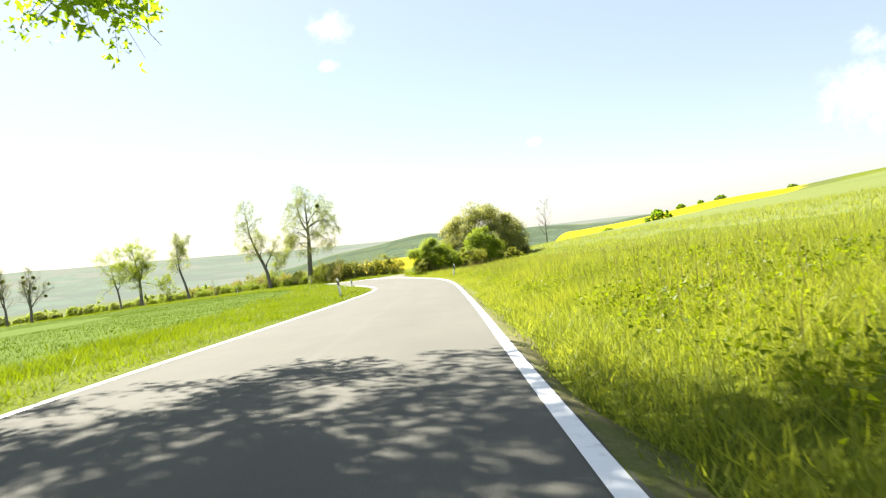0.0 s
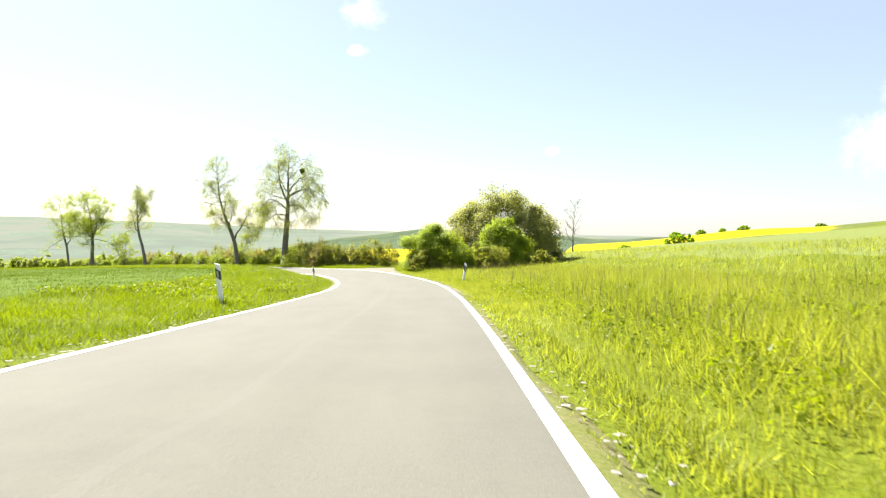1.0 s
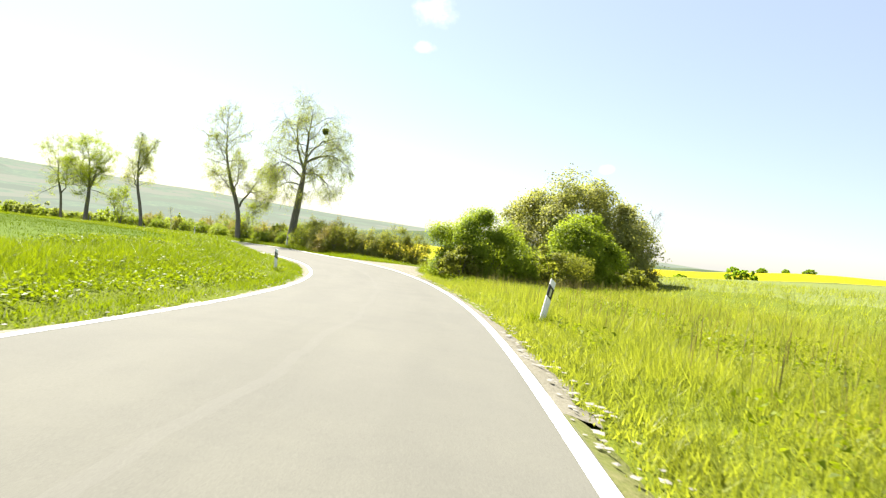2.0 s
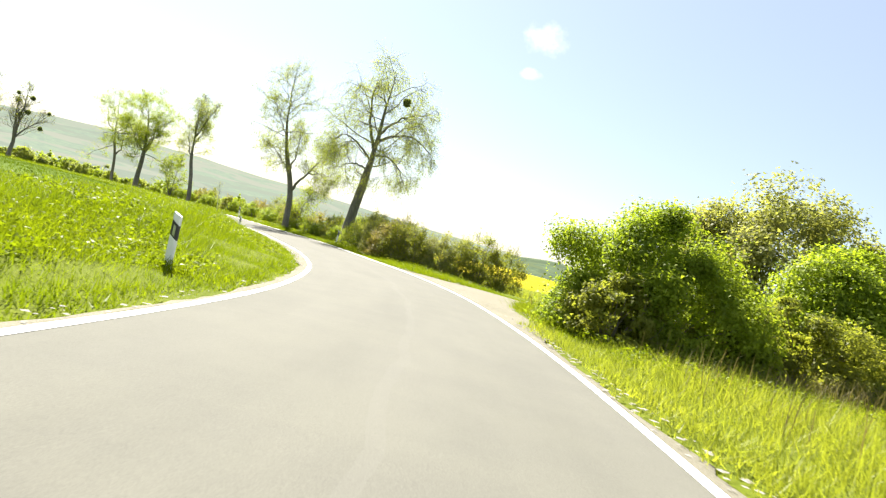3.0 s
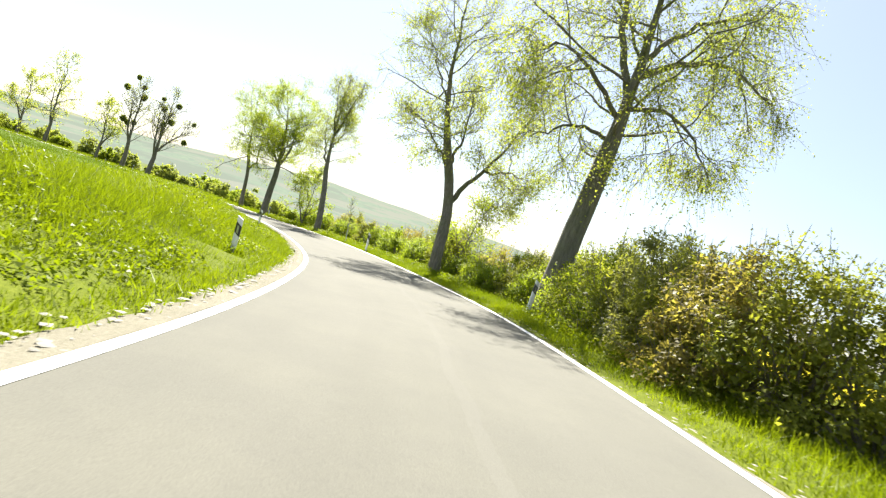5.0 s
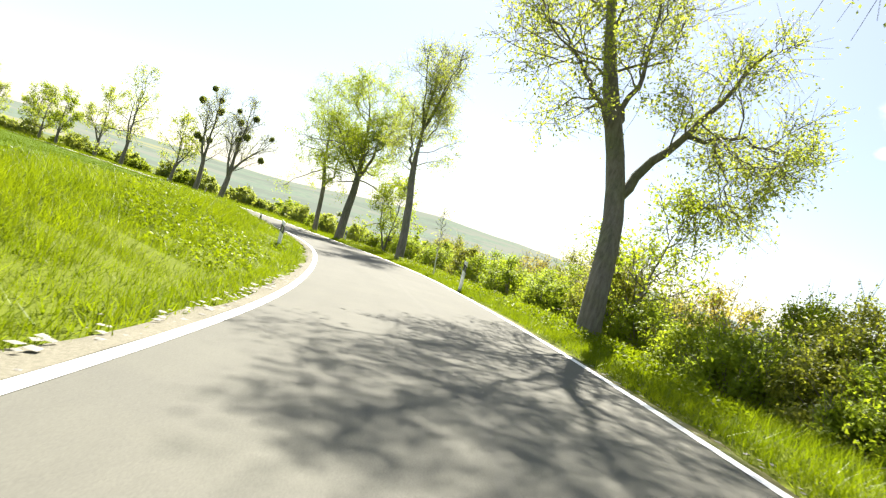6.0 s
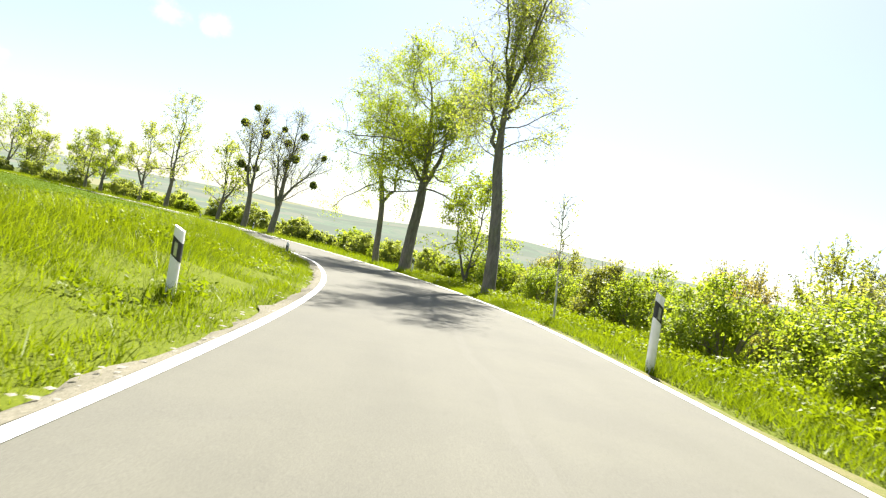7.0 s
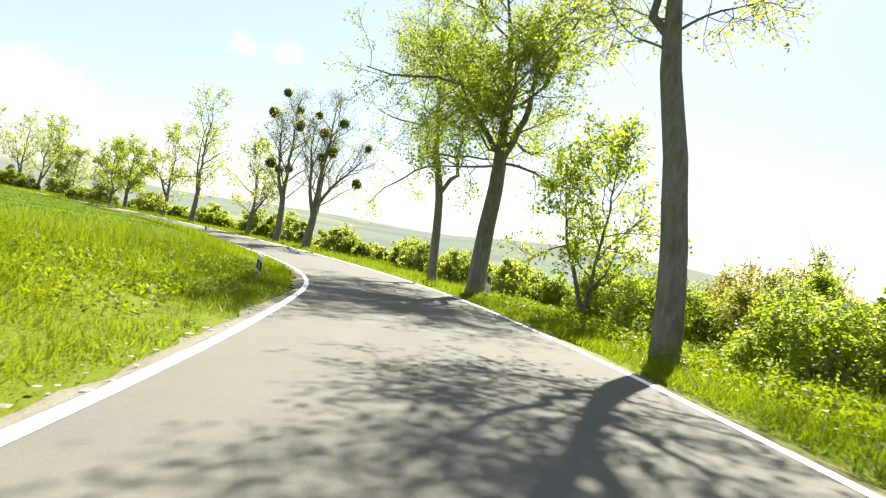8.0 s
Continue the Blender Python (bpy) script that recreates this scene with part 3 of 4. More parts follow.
# ---- delineator posts ----
def delineator(x, y, top, tilt=0.0, lean=0.0):
    """A white plastic roadside post with a slanted black band and a reflector on each face."""
    ob = new("delineator_post")
    w, d, h = 0.062, 0.05, 1.02
    ang = np.linspace(0, 2 * math.pi, 14, endpoint=False)
    prof = np.stack([w * np.sign(np.cos(ang)) * np.abs(np.cos(ang)) ** 0.7, d * np.sign(np.sin(ang)) * np.abs(np.sin(ang)) ** 0.7], 1)

    def slab(z0, z1, grow, slope0, slope1, name, mat, parent, label=""):
        g = Geo()
        rows = []
        for z, sl in ((z0, slope0), (z1, slope1)):
            p = prof * grow
            rows.append(np.column_stack([p, z + p[:, 0] * sl]))
        n = len(prof)
        i = np.arange(n)
        g.add(np.vstack(rows), np.stack([i, (i + 1) % n, (i + 1) % n + n, i + n], 1))
        g.add(rows[1], [list(range(n))])
        g.add(rows[0], [list(range(n))[::-1]])
        return part(name, g, mat, parent, label)

    slab(-0.25, h, 1.0, 0, -0.55, "body", M_WHITE, ob)
    band = slab(h - 0.36, h - 0.13, 1.03, -0.8, -0.8, "band", M_BLACK, ob, "slanted black band")
    for side in (1, -1):
        g = Geo()
        ys = side * (d * 1.03 + 0.004)
        q = np.array([[-0.02, ys, h - 0.32], [0.02, ys, h - 0.345], [0.02, ys, h - 0.185], [-0.02, ys, h - 0.16]])
        q2 = q - np.array([0, side * 0.006, 0])
        g.add(np.vstack([q, q2]), [[0, 1, 2, 3], [4, 5, 1, 0], [5, 6, 2, 1], [6, 7, 3, 2], [7, 4, 0, 3]])
        part("reflector", g, M_REFLECT, band, "silvery reflector")
    i = int(np.argmin((RP[:, 0] - x) ** 2 + (RP[:, 1] - y) ** 2))
    yaw = math.degrees(math.atan2(-RT[i, 0], RT[i, 1]))
    ob.matrix_basis = pose(x, y, min(gz(x, y) + 0.12, top - h), lean, tilt, yaw)
    return tagged(ob, "white plastic delineator post with black band on the verge", "road post", "delineator posts along the road")


for x, y, top, tilt in ((-6.14, 35.2, -0.55, -5), (-9.64, 62.05, -2.02, -2), (0.0, 50.1, -1.22, 9), (-21.65, 99.9, -2.85, 2), (-25.19, 91.77, -3.34, -2),
                        (-40.7, 107.67, -4.03, -3), (-59.05, 119.5, -5.08, 0), (-37.45, 113.2, -3.58, -4), (-60.7, 128.4, -4.75, -4), (-82.6, 125.0, -5.5, 0), (-88.5, 132.4, -5.6, 0)):
    delineator(x, y, top, tilt)


# ---- trees ----
def curve_limb(rng, start, way, length, steps, wander, rise):
    """A wandering limb; rise bends it up (or, if negative, lets it hang)."""
    p, d = np.array(start, float), unit(np.array(way, float))
    out = [p.copy()]
    for k in range(steps):
        d = unit(d + rng.normal(0, wander, 3) + np.array([0, 0, rise]) / steps)
        p = p + d * length / steps
        out.append(p.copy())
    return np.array(out)


def side_way(rng, t, angle, turn):
    """A direction at angle degrees from t, turned round it."""
    a = unit(np.cross(t, [0.2, 0.1, 1.0] if abs(t[2]) < 0.95 else [1.0, 0.2, 0.0]))
    b = np.cross(t, a)
    s = a * math.cos(turn) + b * math.sin(turn)
    return t * math.cos(radians(angle)) + s * math.sin(radians(angle))


def tree(name, label, seed, x, y, height, r0, leaf, lean=(0, 0), first=0.3, limbs=13, spread=50, reach=0.35, rise=0.5, hang=0.0, subs=6, twigs=4,
         leaf_n=8, leaf_size=0.2, bark=None, bend=0.035, crown_low=0.55, stems=(), balls=0, group="roadside trees", scatter=0.35, tip=1.0, line=None, thin=1.0, plain=False, fade=0.0, boughs=(), ball_at=()):
    """A roadside tree: trunk with limbs, branches and twigs, and its leaves. lean: metres the top stands off its foot. stems: (height part, turn, angle, length part, radius part) of heavy forks. line: the trunk's bends. boughs: (thickness, points from the foot) of limbs of known shape."""
    rng = np.random.default_rng(seed)
    ob = new(name)
    wood, fine, crown = Geo(), Geo(), Geo()
    n = 18
    k = np.linspace(0, 1, n)
    wob = np.cumsum(rng.normal(0, bend, (n, 2)) * (0.5 + k[:, None] * 2.0), 0)
    wob -= wob[0]
    top = height * tip
    trunk = np.column_stack([lean[0] * k ** 1.1 + wob[:, 0] * height * 0.10, lean[1] * k ** 1.1 + wob[:, 1] * height * 0.10, -0.35 + (top + 0.35) * k])
    if line:
        q = np.array(line)
        for c in (0, 1):
            path = np.interp(k, q[:, 0], q[:, c + 1])
            for _ in range(3):
                path[1:-1] = (path[:-2] + 2 * path[1:-1] + path[2:]) / 4
            trunk[:, c] = path + wob[:, c] * height * 0.05
    rad = r0 * np.interp(k, [0, 0.03, 0.10, first, first + 0.12, 1.0], [1.3, 1.1, 1.0, 0.78, 0.5, 0.035])
    tube(wood, trunk, np.maximum(rad, 0.012), 10)
    axes = [(trunk, rad, first, limbs, 1.0)]
    for hp, turn, ang, lp, rp in stems:
        i = int(hp * (n - 1))
        t = unit(trunk[min(i + 1, n - 1)] - trunk[i])
        st = curve_limb(rng, trunk[i], side_way(rng, t, ang, radians(turn)), height * lp, 10, 0.09, rise * 0.6)
        sr = r0 * rp * np.linspace(1, 0.10, len(st))
        tube(wood, st, sr, 8)
        axes.append((st, sr, 0.28, max(5, int(limbs * 0.6)), 0.75))
    limbs_own = []
    for thick, pts in boughs:
        q = np.array(pts, float)
        u = np.linspace(0, len(q) - 1, 12)
        st = np.stack([np.interp(u, np.arange(len(q)), q[:, c]) for c in range(3)], 1)
        for _ in range(2):
            st[1:-1] = (st[:-2] + 2 * st[1:-1] + st[2:]) / 4
        st[1:] += rng.normal(0, 0.05, (11, 3))
        sr = thick * np.linspace(1, 0.22, 12)
        bough = Geo()
        tube(bough, st, sr, 8)
        limbs_own.append(bough)
        axes.append((st, sr, 0.3, max(4, int(limbs * 0.33)), 0.47))
    spots = []
    gold = 2.39996
    turn0 = rng.uniform(0, 6.28)
    for ax, ar, f0, count, scale in axes:
        for j in range(count):
            g = (j + rng.uniform(0, 0.7)) / count
            q = f0 + (0.985 - f0) * g
            i = q * (len(ax) - 1)
            a = int(i)
            p = ax[a] + (ax[min(a + 1, len(ax) - 1)] - ax[a]) * (i - a)
            t = unit(ax[min(a + 1, len(ax) - 1)] - ax[max(a - 1, 0)])
            prof = crown_low + (1 - crown_low) * math.sin(math.pi * min(1, g * 0.8 + 0.2))
            ln = height * reach * prof * scale * rng.uniform(0.8, 1.2) * (1 - 0.55 * g ** 2.5)
            way = side_way(rng, t, spread * rng.uniform(0.8, 1.2) * (1.15 - 0.5 * g), turn0 + j * gold)
            lim = curve_limb(rng, p, way, ln, 7, 0.18, rise)
            lr = min(0.6 * np.interp(i, np.arange(len(ar)), ar), (0.035 + ln * 0.014) * thin) * np.linspace(1, 0.2, len(lim)) ** 0.8
            tube(wood, lim, np.maximum(lr, 0.011), 5)
            for b in range(subs):
                u = 0.18 + 0.82 * (b + rng.uniform(0, 0.8)) / subs
                i2 = min(u, 0.999) * (len(lim) - 1)
                a2 = min(int(i2), len(lim) - 2)
                p2 = lim[a2] + (lim[a2 + 1] - lim[a2]) * (i2 - a2)
                t2 = unit(lim[a2 + 1] - lim[a2])
                l2 = (0.35 + ln * rng.uniform(0.22, 0.48)) * (1.15 - 0.45 * u)
                br = curve_limb(rng, p2, side_way(rng, t2, rng.uniform(30, 70), rng.uniform(0, 6.28)), l2, 4, 0.27, rise * 0.3 - hang)
                tube(fine, br, np.linspace(max(0.011, lr[a2] * 0.42), 0.006, len(br)), 3)
                for w in range(twigs):
                    c = rng.uniform(0.2, 1.0) * (len(br) - 1)
                    a3 = min(int(c), len(br) - 2)
                    p3 = br[a3] + (br[a3 + 1] - br[a3]) * (c - a3)
                    t3 = unit(br[a3 + 1] - br[a3])
                    l3 = rng.uniform(0.35, 0.95) * (1 + hang * 0.9) * min(1.0, height / 12)
                    tw = curve_limb(rng, p3, side_way(rng, t3, rng.uniform(25, 70), rng.uniform(0, 6.28)), l3, 2, 0.25, -hang * 2.0 + 0.15)
                    tube(fine, tw[[0, -1]], [0.006, 0.003], 3)
                    if leaf_n:
                        m = int(rng.poisson(leaf_n * max(0.05, 1 - fade * g)))
                        c3 = rng.uniform(0.15, 1.05, m) * (len(tw) - 1)
                        a4 = np.minimum(c3.astype(int), len(tw) - 2)
                        base = tw[a4] + (tw[a4 + 1] - tw[a4]) * (c3 - a4)[:, None]
                        spots.append(base + rng.normal(0, scatter * 0.35, (m, 3)))
    stem = part("trunk", wood, bark or M_BARK, ob, "", True)
    for bough in limbs_own:
        part("bough", bough, bark or M_BARK, stem, "", True)
    part("brushwood", fine, M_TWIG, ob, "fine twigs", kind="stuff")
    if spots:
        leaves(crown, np.concatenate(spots), leaf_size, rng, 0.5, 1.5, plain)
        part("crown", crown, leaf, ob, "fresh spring leaves", kind="stuff")
    for b in range(balls):
        tips = fine.v[rng.integers(int(len(fine.v) * 0.15), len(fine.v))]
        c = np.array(ball_at[b], float) if b < len(ball_at) else tips.mean(0)
        mg = Geo()
        r = rng.uniform(0.2, 0.42)
        for q in range(26):
            w = unit(rng.normal(size=3))
            st = curve_limb(rng, c, w, r, 3, 0.25, 0)
            tube(mg, st, [0.012, 0.009, 0.006, 0.004], 3)
        pts = c + unit(rng.normal(size=(280, 3))) * (r * rng.uniform(0.3, 1.0, (280, 1)) ** 0.5)
        leaves(mg, pts, 0.13, rng, 0.1, 2.4)
        part("mistletoe", mg, M_MISTLETOE, ob, "dark mistletoe ball")
    ob.matrix_basis = pose(x, y, gz(x, y) - 0.05)
    return tagged(ob, label, "tree", group)


tree("tree", "tall spreading tree with drooping twigs and sparse new leaves", 11, -22.55, 103.45, 14.8, 0.42, M_LEAF_YELLOW, first=0.42, limbs=20,
     spread=72, reach=0.35, rise=0.3, hang=0.6, thin=0.6, subs=9, twigs=8, leaf_n=9.5, leaf_size=0.064, crown_low=0.85, balls=1, ball_at=((2.9, -1.7, 12.2),),
     line=((0, 0, 0), (0.2, 0.12, 0.25), (0.42, 0.25, 0.55), (0.6, 0.38, 0.75), (0.8, 0.6, 0.8), (1, 0.75, 0.85)),
     boughs=((0.15, ((0.34, 0.7, 8.4), (-0.3, 0.2, 10.2), (-0.6, -0.2, 12.2), (-0.5, -0.1, 13.6))), (0.14, ((0.4, 0.75, 9.0), (1.9, 1.4, 10.1), (3.2, 1.7, 10.2), (4.8, 2.1, 9.2))),
             (0.12, ((0.45, 0.75, 9.6), (1.8, 1.8, 11.7), (3.7, 2.8, 12.5))), (0.10, ((0.3, 0.65, 7.8), (1.7, 0.7, 8.2), (2.9, 0.3, 7.3), (3.9, 0.1, 6.0))),
             (0.09, ((0.27, 0.6, 6.7), (-0.8, -0.3, 6.9), (-1.9, -1.0, 5.9))), (0.1, ((0.3, 0.6, 7.5), (-0.4, -1.2, 8.4), (-1.0, -2.8, 8.8), (-1.4, -4.0, 7.6)))))
tree("tree", "tall forked tree with sparse yellow-green leaves", 23, -30.5, 109.45, 14.2, 0.29, M_LEAF_YELLOW, first=0.44, limbs=22,
     spread=64, reach=0.28, rise=0.3, thin=0.5, subs=9, twigs=6, leaf_n=7, leaf_size=0.066, crown_low=0.8,
     line=((0, 0, 0), (0.09, -0.14, 0.07), (0.16, -0.2, 0.1), (0.22, -0.42, 0.46), (0.28, -0.75, 0.75), (0.35, -1.2, 0.75), (0.46, -1.75, 0.5), (0.6, -2.3, 0.2), (0.8, -2.6, 0.0), (1, -2.8, -0.1)),
     boughs=((0.15, ((-0.72, 0.72, 3.7), (-0.4, 1.0, 4.65), (0.2, 1.5, 5.75), (0.7, 1.7, 6.7), (1.3, 2.0, 8.3))), (0.07, ((0.2, 1.5, 5.7), (1.3, 2.0, 5.95), (2.2, 2.4, 5.9))),
             (0.035, ((0.7, 1.75, 5.8), (1.2, 1.9, 5.1), (1.45, 2.0, 4.2))), (0.09, ((-1.4, 0.65, 5.4), (-1.1, 0.7, 7.0), (-1.2, 0.6, 9.5))), (0.08, ((-1.3, 0.7, 5.2), (-1.9, -0.6, 6.3), (-2.3, -2.0, 7.2))),
             (0.06, ((-2.2, 0.3, 8.2), (-2.5, -1.3, 9.8), (-2.6, -2.9, 11.0)))))
tree("tree", "slender tall tree with thin upper crown", 31, -49.85, 123.1, 12.7, 0.25, M_LEAF_YELLOW, first=0.42, limbs=20,
     spread=62, reach=0.18, rise=0.4, crown_low=0.6, fade=0.75, subs=8, twigs=6, leaf_n=8.5, leaf_size=0.072, thin=0.45,
     line=((0, 0, 0), (0.13, -0.2, 0.08), (0.25, -0.52, 0.08), (0.36, -0.98, 0.05), (0.48, -1.38, 0.1), (0.64, -1.4, 0.1), (1, -1.1, -0.1)),
     boughs=((0.1, ((-1.2, 0.1, 5.3), (-1.6, -0.1, 6.7), (-1.8, -0.3, 7.6), (-2.0, -0.6, 9.2))), (0.07, ((-1.38, 0.1, 6.9), (-0.9, 0.6, 8.1), (-0.8, 0.8, 9.8))),
             (0.07, ((-1.4, 0.1, 7.8), (0.4, -1.0, 10.0), (2.3, -2.4, 12.2))), (0.06, ((-1.4, 0.1, 7.4), (0.0, -0.8, 9.6), (1.6, -1.6, 11.4))),
             (0.06, ((-1.4, 0.1, 8.0), (-0.4, -1.7, 10.2), (0.7, -3.5, 12.0)))))
tree("tree", "broad green maple in full young leaf", 42, -61.5, 128.4, 11.9, 0.33, M_LEAF_FRESH, first=0.4, limbs=21,
     spread=76, reach=0.42, rise=0.32, subs=9, twigs=7, leaf_n=15, leaf_size=0.075, thin=0.6, crown_low=0.85,
     line=((0, 0, 0), (0.2, 0.03, 0.04), (0.42, 0.06, 0.08), (0.6, -0.05, -0.05), (0.78, -0.15, -0.2), (1, -0.8, -1.0)),
     boughs=((0.17, ((0.06, 0.08, 4.9), (0.5, 0.65, 7.1), (0.5, 0.5, 9.6))), (0.13, ((0.05, 0.05, 5.2), (-0.9, -1.0, 6.6), (-1.6, -1.9, 8.6))), (0.11, ((0.05, 0.05, 5.0), (0.9, -0.6, 6.2), (1.7, -1.3, 8.0)))))
tree("tree", "two-stemmed tree with spreading leafy crown", 53, -66.4, 130.1, 11.0, 0.2, M_LEAF_FRESH, first=0.48, limbs=14,
     spread=80, reach=0.41, rise=0.2, subs=9, twigs=7, leaf_n=10, leaf_size=0.072, thin=0.6, crown_low=0.85,
     line=((0, 0, 0), (0.23, -0.18, -0.24), (0.38, -0.25, -0.34), (0.6, -0.65, -0.88), (1, -0.9, -1.2)),
     boughs=((0.11, ((-0.22, -0.3, 4.0), (0.14, 0.19, 5.1), (0.0, 0.0, 7.2), (0.3, 0.2, 9.0))),))
tree("tree", "bare dark tree with mistletoe balls", 64, -91.7, 133.0, 11.2, 0.28, M_LEAF_OLIVE, first=0.3, limbs=17, spread=42, reach=0.3, rise=0.65, subs=9,
     twigs=5, thin=0.7, leaf_n=0.8, leaf_size=0.12, stems=((0.3, 120, 22, 0.55, 0.6),), balls=8, group="mistletoe trees")
tree("tree", "bare many-stemmed tree with mistletoe balls", 75, -86.9, 133.3, 10.8, 0.3, M_LEAF_OLIVE, lean=(0.3, 0.5), first=0.3, limbs=17, spread=40, reach=0.34, rise=0.8, subs=9,
     twigs=5, thin=0.6, leaf_n=0.4, leaf_size=0.12, stems=((0.2, 30, 25, 0.62, 0.6), (0.26, 200, 25, 0.6, 0.55), (0.3, 290, 32, 0.5, 0.5)), balls=7, group="mistletoe trees")
for i, (x, y, h, mat_, lab) in enumerate(((-96.7, 132.5, 7.6, M_LEAF_YELLOW, "small roadside tree in yellow-green leaf"),
                                           (-104.4, 130.0, 11.6, M_LEAF_YELLOW, "tall slim tree in thin new leaf"),
                                           (-108.7, 128.6, 8.2, M_LEAF_YELLOW, "rounded tree in yellow-green leaf"),
                                           (-115.3, 126.4, 6.6, M_LEAF_FRESH, "rounded tree in light green leaf"),
                                           (-119.0, 125.6, 6.2, M_LEAF_YELLOW, "tree in thin yellow-green leaf"),
                                           (-122.5, 126.0, 6.8, M_LEAF_FRESH, "tree in light green leaf"),
                                           (-132.9, 123.7, 6.0, M_LEAF_YELLOW, "small tree in thin yellow-green leaf"),
                                           (-135.1, 122.0, 9.0, M_LEAF_YELLOW, "tree in yellow-green leaf"),
                                           (-139.2, 120.6, 9.2, M_LEAF_FRESH, "tree in light green leaf"),
                                           (-143.3, 118.8, 9.6, M_LEAF_YELLOW, "tree in yellow-green leaf"),
                                           (-148.5, 115.0, 10.5, M_LEAF_YELLOW, "tree in thin leaf"))):
    tree("tree", lab + " by the far bend", 100 + i, x, y, h, 0.14 + 0.009 * h, mat_, first=0.24, limbs=12, spread=58, reach=0.36, rise=0.5, subs=6, twigs=4,
         leaf_n=9 if i in (3, 5, 8) else 7, leaf_size=0.13, thin=0.8, stems=((0.28, 90 * i, 28, 0.5, 0.6),), crown_low=0.7, plain=True, group="trees along the far bend")
# the near tree whose twigs hang into the view at the start, and whose shade lies on the road
tree("tree", "roadside tree with fresh leaves overhanging the road", 9, -6.6, 7.3, 13.0, 0.3, M_LEAF_DEEP, lean=(0.6, 0.2), first=0.43, limbs=46, spread=78, reach=0.40,
     rise=0.5, subs=11, twigs=7, leaf_n=24, leaf_size=0.105, crown_low=0.75, thin=0.4, plain=True)
tree("tree", "small leafless tree at the meadow's edge", 88, 18.3, 123.5, 8.3, 0.16, M_LEAF_OLIVE, first=0.22, limbs=13, spread=46, reach=0.36, rise=0.5, subs=7, twigs=4, leaf_n=0, group="meadow trees")
tree("tree", "slim sapling with a pale stem and few leaves", 91, -43.05, 118.4, 3.1, 0.034, M_LEAF_YELLOW, lean=(-0.35, -0.3), bend=0.006, first=0.35, limbs=18, spread=42, reach=0.06, rise=0.5, subs=2, twigs=2, thin=0.15,
     leaf_n=2.4, leaf_size=0.05, bark=M_BARK_WHITE, group="saplings")
tree("tree", "young many-branched tree beside the forked trunk", 93, -30.7, 111.2, 4.3, 0.08, M_LEAF_FRESH, lean=(0.7, 0.4), first=0.15, limbs=14, spread=62, reach=0.5, rise=0.4, subs=7, twigs=4,
     leaf_n=5.0, leaf_size=0.075, stems=((0.1, 20, 40, 0.8, 0.8),), group="saplings")
tree("tree", "young leafy tree between the trunks", 95, -55.5, 127.3, 5.2, 0.1, M_LEAF_FRESH, lean=(0.2, 0.3), first=0.18, limbs=15, spread=58, reach=0.42, rise=0.4, subs=7, twigs=4,
     leaf_n=8, leaf_size=0.09, stems=((0.15, 130, 28, 0.8, 0.8),), group="saplings")


